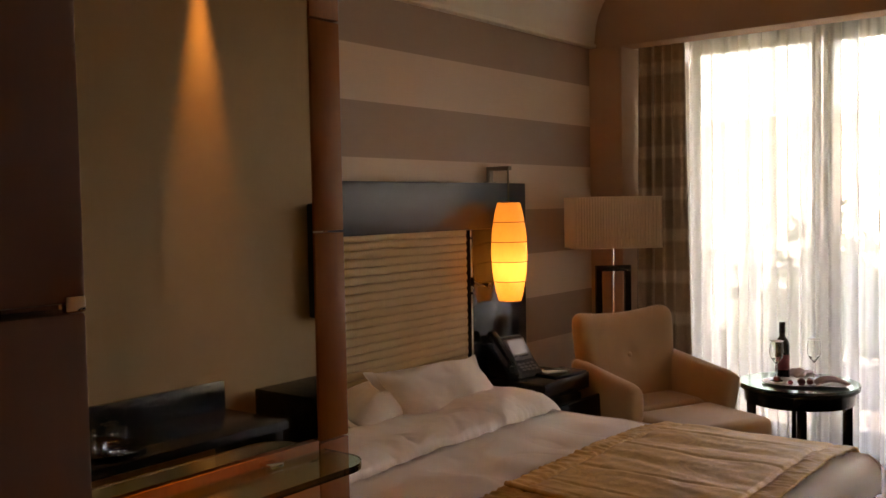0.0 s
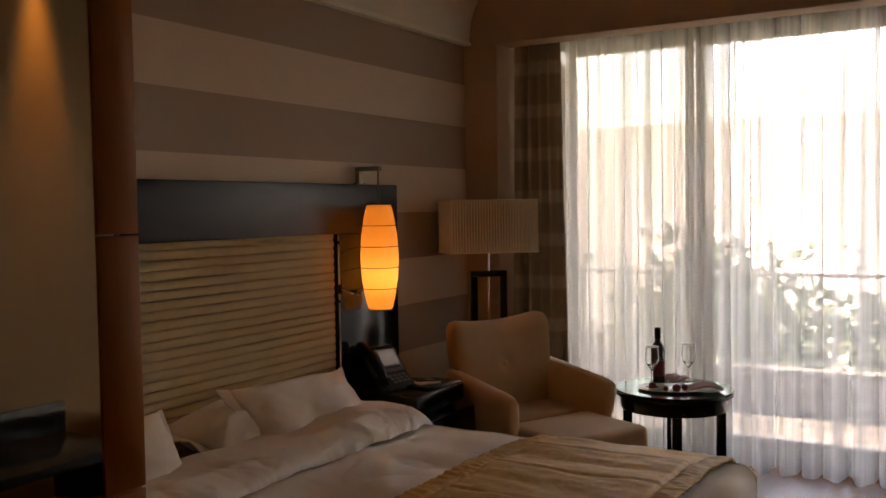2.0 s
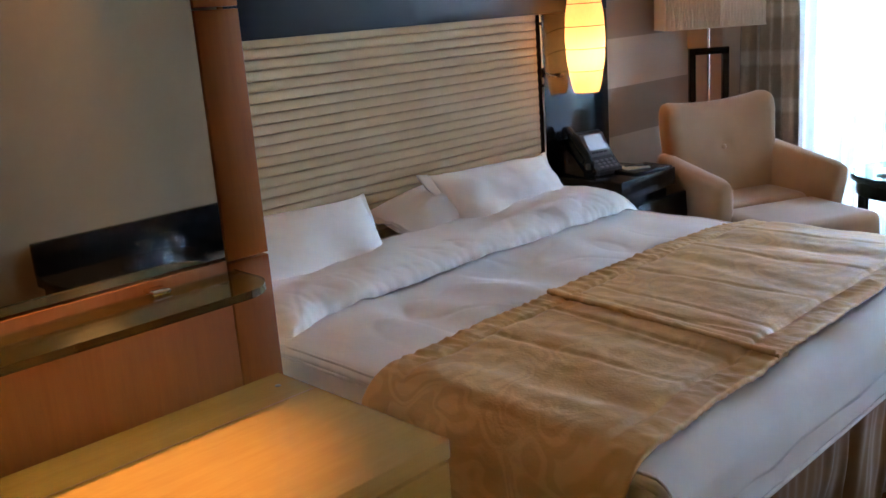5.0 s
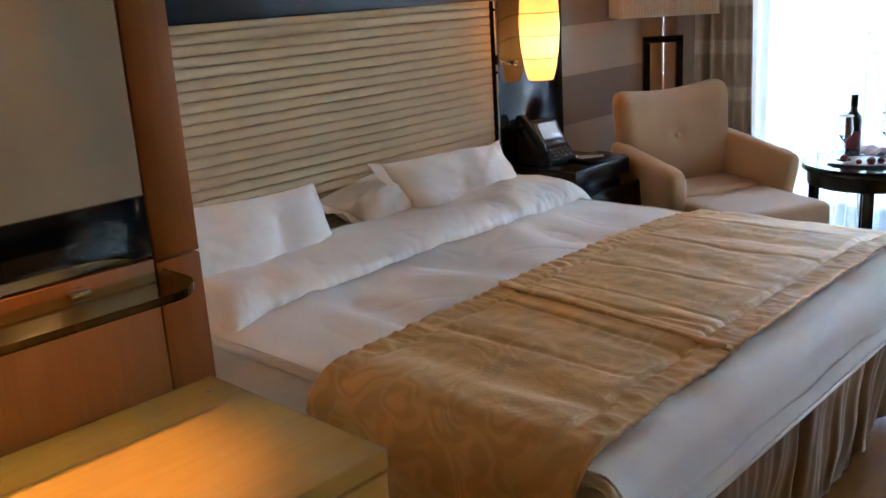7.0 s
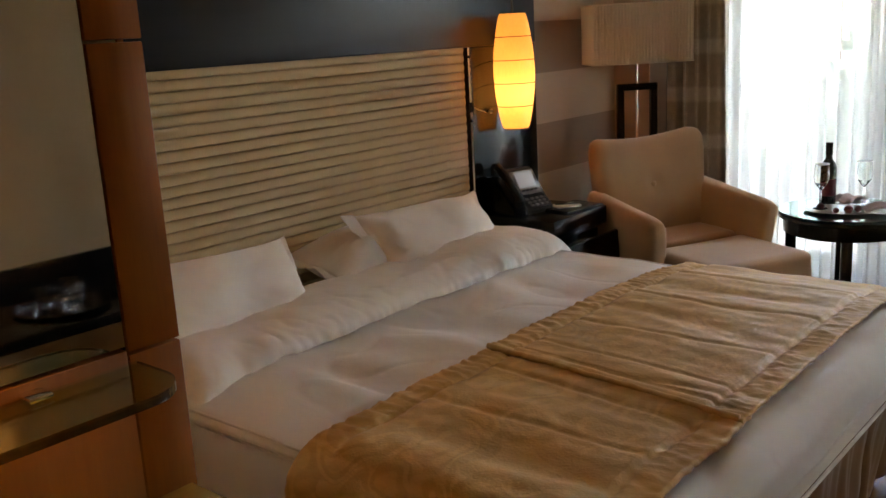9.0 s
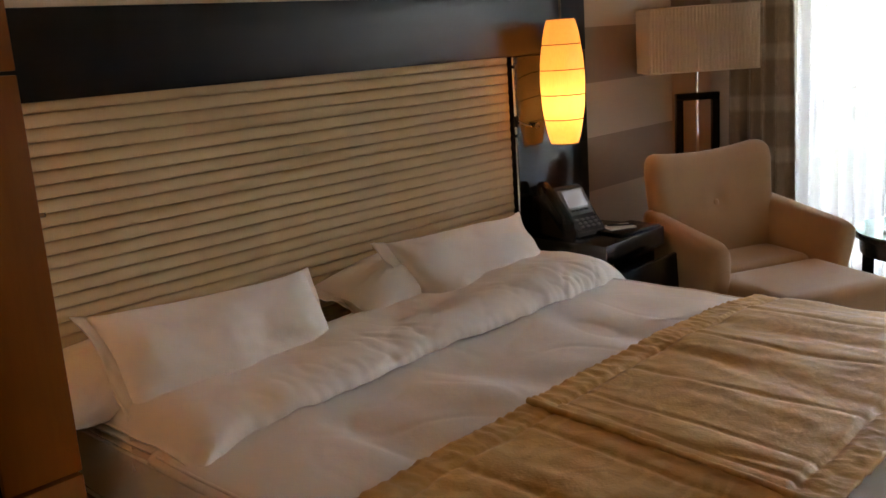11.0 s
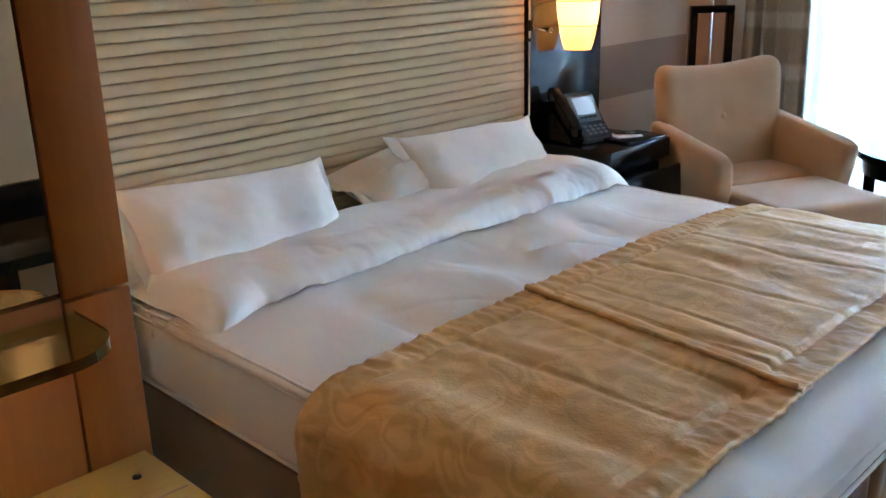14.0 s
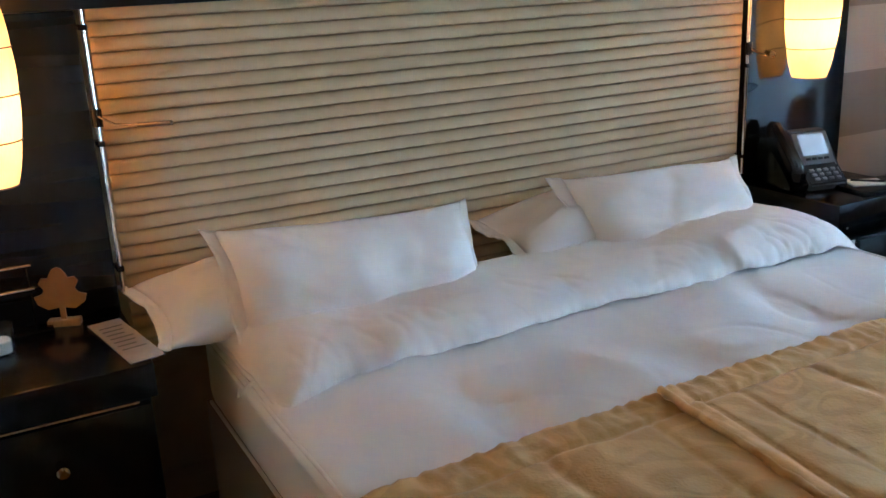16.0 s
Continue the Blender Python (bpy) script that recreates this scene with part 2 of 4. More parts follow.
def see_through(name, color, clear, glow=0.6, spread=0.0):
    """Thin cloth: part clear, part light-scattering."""
    m, t, b = material(name)
    t.nodes.remove(b)
    out = t.nodes["Material Output"]
    v = coords(t, (1, 1, 1))
    fine = noise_tex(t, coords(t, (40, 40, 3)), 6, 3)
    col = ramp(t, fine, [(0.3, tuple(c * 0.94 for c in color)), (0.7, color)])
    dif = node(t, "ShaderNodeBsdfDiffuse", [("Color", col)])
    tra = node(t, "ShaderNodeBsdfTranslucent", [("Color", col)])
    cloth_ = node(t, "ShaderNodeMixShader", [(1, dif.outputs[0]), (2, tra.outputs[0])], Fac=glow)
    clr = node(t, "ShaderNodeBsdfTransparent", Color=(1, 1, 1, 1))
    bunch = ramp(t, noise_tex(t, coords(t, (30, 0.1, 0.35)), 1, 2), [(0.35, (clear - spread,) * 3), (0.65, (clear + spread,) * 3)])
    allm = node(t, "ShaderNodeMixShader", [(0, bunch), (1, cloth_.outputs[0]), (2, clr.outputs[0])])
    t.links.new(allm.outputs[0], out.inputs[0])
    return m


M["sheer"] = see_through("white_voile", (0.63, 0.635, 0.625), 0.23, 0.55, 0.18)
M["sheer_thick"] = see_through("dense_white_voile", (0.655, 0.645, 0.60), 0.10, 0.55, 0.06)
M["pleat"] = see_through("cream_pleated_silk", (0.74, 0.635, 0.50), 0.0, 0.35)

# lit orange lantern
m, t, b = material("lit_orange_silk")
t.nodes.remove(b)
fibre = noise_tex(t, coords(t, (60, 60, 4)), 6, 3)
col = ramp(t, fibre, [(0.3, (0.98, 0.74, 0.41)), (0.7, (1.0, 0.82, 0.49))])
tra = node(t, "ShaderNodeBsdfTranslucent", [("Color", col)])
dif = node(t, "ShaderNodeBsdfDiffuse", [("Color", col)])
a1 = node(t, "ShaderNodeMixShader", [(1, dif.outputs[0]), (2, tra.outputs[0])], Fac=0.7)
em = node(t, "ShaderNodeEmission", [("Color", ramp(t, fibre, [(0.3, (1.0, 0.42, 0.11)), (0.7, (1.0, 0.50, 0.16))]))], Strength=0.0075)
a2 = node(t, "ShaderNodeAddShader", [(0, a1.outputs[0]), (1, em.outputs[0])])
t.links.new(a2.outputs[0], t.nodes["Material Output"].inputs[0])
M["lantern"] = m

# glass and mirror
m, t, b = material("clear_glass")
b.inputs["Transmission Weight"].default_value = 1.0
b.inputs["Roughness"].default_value, b.inputs["IOR"].default_value = 0.0, 1.45
b.inputs["Base Color"].default_value = (0.97, 0.99, 0.98, 1)
M["glass"] = m
m, t, b = material("green_edge_glass")
b.inputs["Transmission Weight"].default_value = 1.0
b.inputs["Roughness"].default_value, b.inputs["IOR"].default_value = 0.02, 1.5
b.inputs["Base Color"].default_value = (0.55, 0.86, 0.70, 1)
M["shelf_glass"] = m
m, t, b = material("bottle_glass")
b.inputs["Base Color"].default_value = (0.012, 0.014, 0.01, 1)
b.inputs["Roughness"].default_value, b.inputs["Coat Weight"].default_value = 0.08, 0.6
M["bottle"] = m
m, t, b = material("mirror_silver")
b.inputs["Metallic"].default_value, b.inputs["Base Color"].default_value = 1.0, (0.80, 0.78, 0.74, 1)
smear = noise_tex(t, coords(t, (3, 3, 3)), 4)
t.links.new(ramp(t, smear, [(0.3, (0.004,) * 3), (0.8, (0.03,) * 3)]), b.inputs["Roughness"])
M["mirror"] = m
m, t, b = material("window_glass")
t.nodes.remove(b)
clr = node(t, "ShaderNodeBsdfTransparent", Color=(0.93, 0.95, 0.95, 1))
gls = node(t, "ShaderNodeBsdfGlossy", Roughness=0.02)
fr = node(t, "ShaderNodeFresnel", IOR=1.45)
ms = node(t, "ShaderNodeMixShader", [(0, fr.outputs[0]), (1, clr.outputs[0]), (2, gls.outputs[0])])
t.links.new(ms.outputs[0], t.nodes["Material Output"].inputs[0])
M["pane"] = m
m, t, b = material("phone_screen")
b.inputs["Base Color"].default_value = (0.22, 0.25, 0.28, 1)
b.inputs["Roughness"].default_value = 0.15
b.inputs["Emission Color"].default_value, b.inputs["Emission Strength"].default_value = (0.75, 0.85, 1.0, 1), 0.006
M["screen"] = m
m, t, b = material("foliage")
v = coords(t)
info = t.nodes.new("ShaderNodeNewGeometry")
t.links.new(ramp(t, info.outputs["Random Per Island"], [(0.0, (0.04, 0.075, 0.035)), (1.0, (0.09, 0.13, 0.06))]), b.inputs["Base Color"])
b.inputs["Roughness"].default_value = 0.7
M["foliage"] = m
m, t, b = material("hillside_ground")
v = coords(t)
big = noise_tex(t, v, 0.08, 6)
t.links.new(ramp(t, big, [(0.35, (0.06, 0.08, 0.055)), (0.6, (0.12, 0.13, 0.11))]), b.inputs["Base Color"])
b.inputs["Roughness"].default_value = 0.95
bump(t, b, noise_tex(t, v, 1.0, 5), 0.5, 0.3)
M["ground"] = m


# ---------------- building tools ----------------
CLOTHS = {"linen", "linen_sheet", "damask", "skirt", "drape", "sheer", "sheer_thick", "chair", "napkin", "ivory"}


def part(name, bm, mat, parent=None, label="", smooth=True):
    me = bpy.data.meshes.new(name)
    bmesh.ops.recalc_face_normals(bm, faces=bm.faces)
    bm.to_mesh(me)
    bm.free()
    me.materials.append(M[mat] if isinstance(mat, str) else mat)
    if smooth:
        me.polygons.foreach_set("use_smooth", [True] * len(me.polygons))
        if mat not in CLOTHS:
            me.set_sharp_from_angle(angle=radians(25))
    ob = new(name, me)
    if parent:
        ob.parent = parent
    if label:
        tagged(ob, label)
    return ob


def thing(name, label, category, group="", loc=(0, 0, 0), turn=0.0):
    ob = new(name)
    ob.matrix_world = pose(*loc, 0, 0, turn)
    ob.empty_display_size = 0.05
    return tagged(ob, label, category, group)


def box(x0, x1, y0, y1, z0, z1, bevel=0.0, seg=2, bm=None):
    bm = bm or bmesh.new()
    r = bmesh.ops.create_cube(bm, size=1)
    vs = r["verts"]
    for v_ in vs:
        v_.co = Vector(((x0 + x1) / 2 + v_.co.x * (x1 - x0), (y0 + y1) / 2 + v_.co.y * (y1 - y0), (z0 + z1) / 2 + v_.co.z * (z1 - z0)))
    if bevel:
        es = list({e for v_ in vs for e in v_.link_edges})
        bmesh.ops.bevel(bm, geom=es, offset=bevel, segments=seg, affect="EDGES", profile=0.5)
    return bm


def lathe(profile, seg=32, bm=None, at=(0, 0, 0)):
    bm = bm or bmesh.new()
    rings = []
    for r, z in profile:
        if r < 1e-5:
            rings.append([bm.verts.new((at[0], at[1], at[2] + z))])
        else:
            rings.append([bm.verts.new((at[0] + r * math.cos(2 * math.pi * i / seg), at[1] + r * math.sin(2 * math.pi * i / seg), at[2] + z)) for i in range(seg)])
    for a, c in zip(rings, rings[1:]):
        for i in range(seg):
            j = (i + 1) % seg
            q = [a[i % len(a)], a[j % len(a)], c[j % len(c)], c[i % len(c)]]
            q = list(dict.fromkeys(q))
            if len(q) > 2:
                bm.faces.new(q)
    return bm


def tube(points, r, seg=8, bm=None):
    bm = bm or bmesh.new()
    pts = [Vector(p) for p in points]
    rings = []
    for i, p in enumerate(pts):
        d = (pts[min(i + 1, len(pts) - 1)] - pts[max(i - 1, 0)]).normalized()
        side = d.cross(Vector((0, 0, 1)))
        if side.length < 0.1:
            side = d.cross(Vector((0, 1, 0)))
        side.normalize()
        up = side.cross(d)
        rings.append([bm.verts.new(p + (side * math.cos(2 * math.pi * k / seg) + up * math.sin(2 * math.pi * k / seg)) * r) for k in range(seg)])
    for a, c in zip(rings, rings[1:]):
        for k in range(seg):
            bm.faces.new((a[k], a[(k + 1) % seg], c[(k + 1) % seg], c[k]))
    bm.faces.new(rings[0])
    bm.faces.new(rings[-1][::-1])
    return bm


def sheet(fn, nu, nv, thick=0.0):
    """A surface fn(u, v) -> point over the unit square; with a thickness it is a closed skin, pushed down along its normals."""
    bm = bmesh.new()
    g = [[bm.verts.new(fn(i / nu, j / nv)) for j in range(nv + 1)] for i in range(nu + 1)]
    for i in range(nu):
        for j in range(nv):
            bm.faces.new((g[i][j], g[i + 1][j], g[i + 1][j + 1], g[i][j + 1]))
    if thick:
        bmesh.ops.recalc_face_normals(bm, faces=bm.faces)
        bm.normal_update()
        low = {v_: bm.verts.new(v_.co - v_.normal * thick) for v_ in list(bm.verts)}
        rim = [e for e in bm.edges if e.is_boundary]
        for f_ in list(bm.faces):
            bm.faces.new([low[v_] for v_ in reversed(f_.verts)])
        for e in rim:
            a, c = e.verts
            bm.faces.new((a, c, low[c], low[a]))
    return bm


def nz(x, y, z=0.0):
    return noise.noise(Vector((x, y, z)))


def ss(a, b_, x):
    k = max(0.0, min(1.0, (x - a) / (b_ - a)))
    return k * k * (3 - 2 * k)

# ---------------- the room ----------------
def setting(name, bm, mat, label, smooth=False):
    return tagged(part(name, bm, mat, None, "", smooth), label, name.split("_")[0], "", "structure")


HB, END, WALL_E, SOUTH = -2.81, 4.85, 1.30, -2.4
setting("floor", box(-3.0, 1.5, SOUTH - 0.2, 5.78, -0.12, 0.0), "parquet", "glossy warm oak parquet floor")
setting("wall_headboard", box(-3.0, HB, SOUTH, 6.0, 0.0, 2.9), "wallpaper", "wall papered in wide beige and taupe satin stripes")
setting("wall_opposite", box(WALL_E, 1.5, SOUTH, 6.0, 0.0, 2.9), "tan_wall", "plain tan vinyl wall with downlights")
setting("wall_back", box(-3.0, 1.5, SOUTH - 0.2, SOUTH, 0.0, 2.9), "tan_wall", "plain tan wall behind the entrance")
setting("wall_pier", box(HB, -2.606, END, 6.0, 0.0, 2.37, 0.004), "pier", "narrow taupe wall pier beside the drape")
setting("wall_soffit", box(HB, WALL_E, END, END + 0.16, 2.37, 2.9, 0.006), "pier", "taupe curtain pelmet above the window")
setting("ceiling", box(HB, WALL_E, SOUTH, END, 2.78, 2.9), "ceiling", "cream plaster ceiling")
setting("ceiling_recess", box(HB, WALL_E, END + 0.16, 6.0, 2.62, 2.9), "ceiling", "ceiling of the curtain recess")
# cove and crown along the headboard wall
cove = [(HB, 2.395), (HB + 0.035, 2.40), (HB + 0.04, 2.425)] + [(HB + 0.04 + 0.34 * (1 - math.cos(a)), 2.425 + 0.355 * math.sin(a)) for a in [k * math.pi / 16 for k in range(9)]]
bm = bmesh.new()
for (xa, za), (xb, zb) in zip(cove, cove[1:]):
    bm.faces.new([bm.verts.new(p) for p in ((xa, 1.15, za), (xa, END, za), (xb, END, zb), (xb, 1.15, zb))])
bmesh.ops.remove_doubles(bm, verts=bm.verts, dist=1e-4)
setting("trim_cove", bm, "ceiling", "cream plaster cove and crown moulding", True)
setting("trim_crown", box(HB, HB + 0.05, 1.15, END, 2.375, 2.398, 0.006), "ceiling", "thin cream crown moulding")
setting("baseboard", box(HB, HB + 0.015, 1.15, END, 0.0, 0.1, 0.003), "skirting", "dark wooden baseboard")
setting("baseboard_east", box(WALL_E - 0.015, WALL_E, SOUTH, 5.7, 0.0, 0.1, 0.003), "skirting", "dark wooden baseboard")

# partition block with its veneered face, mirror, shelf and stile
PX = -1.21
setting("wall_partition", box(HB, PX - 0.035, SOUTH, 1.145, 0.0, 2.78), "cream_wall", "partition between the entrance and the bed")
panelling = thing("wall_panelling", "cherry veneer wall panelling round a mirror niche", "panelling")
for z0, z1 in ((0.0, 1.136), (1.139, 1.455), (1.458, 1.775), (1.778, 2.095), (2.098, 2.78)):
    part("stile_panel", box(PX - 0.033, PX, 1.0925, 1.1545, z0, z1, 0.0015), "wood_panel", panelling)
part("end_panel", box(PX - 0.6, PX - 0.034, 1.146, 1.1535, 0.0, 2.78), "wood_panel", panelling)
part("low_panel", box(PX - 0.033, PX, 0.306, 1.0905, 0.9, 1.142, 0.0015), "wood_panel", panelling)
part("joint_strip", box(PX - 0.034, PX - 0.005, 1.0907, 1.0923, 0.9, 2.78), "joint", panelling)
tagged(panelling, kind="structure")
mirror = thing("wall_mirror", "large clear wall mirror set in veneer", "mirror")
part("mirror_glass", box(PX - 0.014, PX - 0.002, 0.306, 1.0902, 1.146, 2.78), "mirror", mirror, "clear silvered mirror glass", False)

# tall cabinet at the entrance, its face near the walker
tall = thing("wardrobe", "tall dark cherry veneer wardrobe by the entrance", "wardrobe")
for k, (y0, y1) in enumerate(((-0.62, -0.148), (-0.145, 0.303))):
    for z0, z1 in ((0.08, 1.457), (1.46, 2.76)):
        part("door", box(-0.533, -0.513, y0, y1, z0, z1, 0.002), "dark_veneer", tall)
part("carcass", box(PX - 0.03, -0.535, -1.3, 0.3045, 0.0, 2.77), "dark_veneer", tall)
part("hinge_cap", box(-0.515, -0.5115, 0.294, 0.302, 1.457, 1.463, 0.001), "chrome", tall, "small chrome cap")

# glass shelf on pins
shelf = thing("glass_shelf", "clear glass wall shelf with rounded end", "shelf")
bm = bmesh.new()
out = [(PX - 0.004, 0.345), (-1.104, 0.345)] + [(-1.104 - 0.05 * (1 - math.cos(a)), 1.05 + 0.05 * math.sin(a)) for a in [k * math.pi / 20 for k in range(11)]] + [(PX - 0.004, 1.10)]
top = [bm.verts.new((x, y, 1.128)) for x, y in out]
fc = bm.faces.new(top)
ex = bmesh.ops.extrude_face_region(bm, geom=[fc])
bmesh.ops.translate(bm, verts=[g for g in ex["geom"] if isinstance(g, bmesh.types.BMVert)], vec=(0, 0, -0.010))
part("glass_plate", bm, "shelf_glass", shelf, "green-edged clear glass", False)
for y in (0.55, 0.985):
    part("shelf_pin", box(PX - 0.002, PX + 0.025, y - 0.012, y + 0.012, 1.1285, 1.134, 0.002), "chrome", shelf, "small chrome clip")

# minibar cabinet below
cab = thing("minibar_cabinet", "pale glossy wooden minibar cabinet under the mirror", "cabinet")
part("top", box(PX + 0.002, -0.8735, 0.307, 1.146, 0.945, 0.97, 0.003), "counter_wood", cab)
# Line of the glass shelf's reflection, laid on the top as a thin strip
part("shelf_reflection_strip", box(PX + 0.09, PX + 0.0925, 0.36, 1.140, 0.9701, 0.9706), "leaf_wood", cab)
part("body", box(PX + 0.002, -0.890, 0.307, 1.140, 0.0, 0.945), "counter_wood", cab)
part("door", box(-0.890, -0.873, 0.309, 0.738, 0.09, 0.942, 0.002), "counter_wood", cab)
part("door", box(-0.890, -0.873, 0.742, 1.142, 0.09, 0.942, 0.002), "counter_wood", cab)
part("knob", lathe([(0.0, 0.0), (0.004, 0.0), (0.004, 0.001), (0.0, 0.0015)], 12, None, (-1.165, 1.115, 0.97)), "bronze", cab, "small brass stud")
lock = part("lock", lathe([(0.0, 0.0), (0.007, 0.0), (0.007, 0.008), (0.0, 0.01)], 12), "bronze", cab, "small round lock")
lock.matrix_world = pose(-0.873, 1.085, 0.915, 0, 90, 0)

# recessed spots
for sx, sy, sz, watt, wide in SPOTS:
    d = thing("downlight", "small round recessed halogen downlight", "downlight", "ceiling downlights", (sx, sy, 2.78 if sz > 2.4 else sz))
    part("ring", lathe([(0.032, -0.001), (0.034, -0.006), (0.045, -0.006), (0.047, 0.0), (0.04, 0.012), (0.034, 0.012), (0.032, -0.001)], 24), "chrome", d)
setting("ceiling_niche", box(PX + 0.001, -0.62, 0.307, 1.15, 2.30, 2.78), "wood_panel", "veneered bulkhead above the minibar")
setting("wall_lintel", box(PX, -0.535, -1.3, 0.3045, 2.772, 2.78), "wood_panel", "filler above the wardrobe")

# console against the opposite wall, seen in the mirror
con = thing("console_table", "black lacquered console with a low back panel", "console")
part("top", box(0.82, WALL_E - 0.02, 1.70, 2.88, 0.52, 0.56, 0.004), "black", con)
part("back_panel", box(WALL_E - 0.045, WALL_E - 0.016, 1.70, 2.88, 0.56, 0.69, 0.003), "black", con)
for y in (1.72, 2.82):
    part("side", box(0.84, WALL_E - 0.03, y, y + 0.04, 0.0, 0.52, 0.003), "black", con)
cab2 = thing("side_cabinet", "black lacquered low side cabinet", "cabinet")
part("body", box(0.80, WALL_E - 0.018, 3.08, 4.1, 0.0, 0.615, 0.006), "black", cab2)
part("door", box(0.785, 0.80, 3.09, 3.585, 0.03, 0.595, 0.003), "black", cab2)
part("door", box(0.785, 0.80, 3.595, 4.09, 0.03, 0.595, 0.003), "black", cab2)
tv = thing("television", "black flat television on the wall above the side cabinet", "television")
part("casing", box(WALL_E - 0.075, WALL_E - 0.002, 3.47, 4.40, 0.92, 1.52, 0.012), "plastic", tv)
part("screen", box(WALL_E - 0.079, WALL_E - 0.0755, 3.495, 4.375, 0.95, 1.495), "black", tv, "dark glossy screen", False)
tray = thing("drinks_tray", "dark tray with glasses on the console", "tray", "", (1.02, 2.1, 0.56))
part("tray", lathe([(0, 0.004), (0.15, 0.004), (0.16, 0.02), (0.165, 0.02), (0.155, 0), (0, 0)], 28), "black", tray)
for dx, dy in ((0.05, 0.06), (-0.05, 0.03), (0.0, -0.07)):
    tg = thing("tumbler", "clear glass tumbler on the tray", "glass", "console tumblers", (1.02 + dx, 2.1 + dy, 0.5645))
    part("cup", lathe([(0, 0.0), (0.03, 0.0), (0.034, 0.09), (0.031, 0.09), (0.027, 0.006), (0, 0.006)], 20), "glass", tg)

# ---------------- the window ----------------
for i, (x0, x1) in enumerate(((-2.60, -1.80), (-1.80, -0.30), (-0.30, 1.30))):
    w = thing("window_%d" % (i + 1), "aluminium framed sliding balcony door, daylight behind", "window")
    tagged(w, kind="structure")
    y0, y1 = (5.80, 5.84) if i != 1 else (5.845, 5.885)
    for nm, bb in (("left_stile", (x0, x0 + 0.05, 0.03, 2.48)), ("right_stile", (x1 - 0.05, x1, 0.03, 2.48)),
                   ("bottom_rail", (x0 + 0.05, x1 - 0.05, 0.03, 0.12)), ("top_rail", (x0 + 0.05, x1 - 0.05, 2.42, 2.48))):
        part(nm, box(bb[0], bb[1], y0, y1, bb[2], bb[3], 0.004), "alu", w)
    p = part("pane", box(x0 + 0.045, x1 - 0.045, (y0 + y1) / 2 - 0.004, (y0 + y1) / 2 + 0.004, 0.11, 2.43), "pane", w, "clear glass", False)
    p.visible_shadow = False
setting("window_sill", box(-2.55, 1.3, 5.78, 6.0, -0.12, 0.03, 0.004), "alu", "aluminium door threshold")
setting("wall_header", box(-2.55, 1.3, 5.78, 6.0, 2.48, 2.9), "pier", "wall above the balcony door")

# balcony
setting("floor_balcony", box(-6.0, 4.5, 6.0, 7.4, -0.2, -0.04), "concrete", "pale tiled balcony floor")
setting("wall_balcony_kerb", box(-6.0, 4.5, 7.3, 7.42, -0.04, 0.28, 0.01), "concrete", "low pale balcony kerb")
setting("ceiling_balcony", box(-6.0, 4.5, 6.0, 7.45, 2.75, 2.95), "concrete", "pale slab of the balcony above")
rail = thing("balcony_railing", "slim grey metal balcony railing", "railing")
part("handrail", tube([(-6, 7.36, 0.965), (4.5, 7.36, 0.965)], 0.016), "alu", rail)
post = box(-0.015, 0.015, -0.015, 0.015, 0.28, 0.95, 0.002)
p0 = part("post", post, "alu", rail)
for k in range(9):
    q = p0 if k == 0 else p0.copy()
    if k:
        scene.collection.objects.link(q)
    q.location = (-5.4 + 1.13 * k, 7.36, 0)
gp = part("glass_panel", box(-6, 4.5, 7.352, 7.360, 0.31, 0.95), "pane", rail, "clear glass infill", False)
gp.visible_shadow = False

# ---------------- outside ----------------
setting("ground", box(-900, 900, 9, 1500, -9.4, -9.0), "ground", "green hillside below the hotel")


# Self-lit sheet added 62 m out to whiten the distance and hide the horizon
m, t, b = material("glowing_haze_sheet")
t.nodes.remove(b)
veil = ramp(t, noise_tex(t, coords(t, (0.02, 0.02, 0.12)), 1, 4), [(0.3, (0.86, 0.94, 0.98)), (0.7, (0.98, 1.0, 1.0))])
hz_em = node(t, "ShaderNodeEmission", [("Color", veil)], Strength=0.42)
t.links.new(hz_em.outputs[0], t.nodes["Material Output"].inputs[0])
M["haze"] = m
setting("backdrop", box(-160, 160, 62, 62.5, -9.0, 7.0), "haze", "glowing pale backdrop sheet standing in for hazy distance")


def make_tree(height, spread, seed):
    rnd = random.Random(seed)
    tr = thing("tree", "leafy green garden tree below the balcony", "tree", "garden trees")
    bm = bmesh.new()
    tube([(0, 0, 0), (0.1, 0.05, height * 0.3), (0.0, 0.1, height * 0.62)], 0.22, 8, bm)
    tips = []
    for k in range(7):
        a = k * 0.9 + rnd.random()
        z0 = height * (0.3 + 0.05 * k)
        tip = Vector((math.cos(a) * spread * 0.6, math.sin(a) * spread * 0.6, z0 + height * 0.25))
        tube([(0.05, 0.05, z0), tip * 0.5 + Vector((0, 0, z0 * 0.5)), tip], 0.08, 6, bm)
        tips.append(tip)
    tips.append(Vector((0, 0, height * 0.9)))
    part("trunk", bm, "bark", tr)
    verts, faces = [], []
    for tip in tips:
        for _ in range(330):
            d = Vector((rnd.gauss(0, 1), rnd.gauss(0, 1), rnd.gauss(0, 0.75)))
            c = tip + d * spread * 0.24
            s = 0.10 + 0.14 * rnd.random()
            n = Vector((rnd.gauss(0, 1), rnd.gauss(0, 1), rnd.gauss(0.6, 1))).normalized()
            side = n.orthogonal().normalized() * s
            up = n.cross(side)
            base = len(verts)
            verts += [c - side, c - up * 0.5, c + side, c + up * 0.5]
            faces.append((base, base + 1, base + 2, base + 3))
    me = bpy.data.meshes.new("crown")
    me.from_pydata(verts, [], faces)
    me.materials.append(M["foliage"])
    cr = new("crown", me)
    cr.parent = tr
    return tr


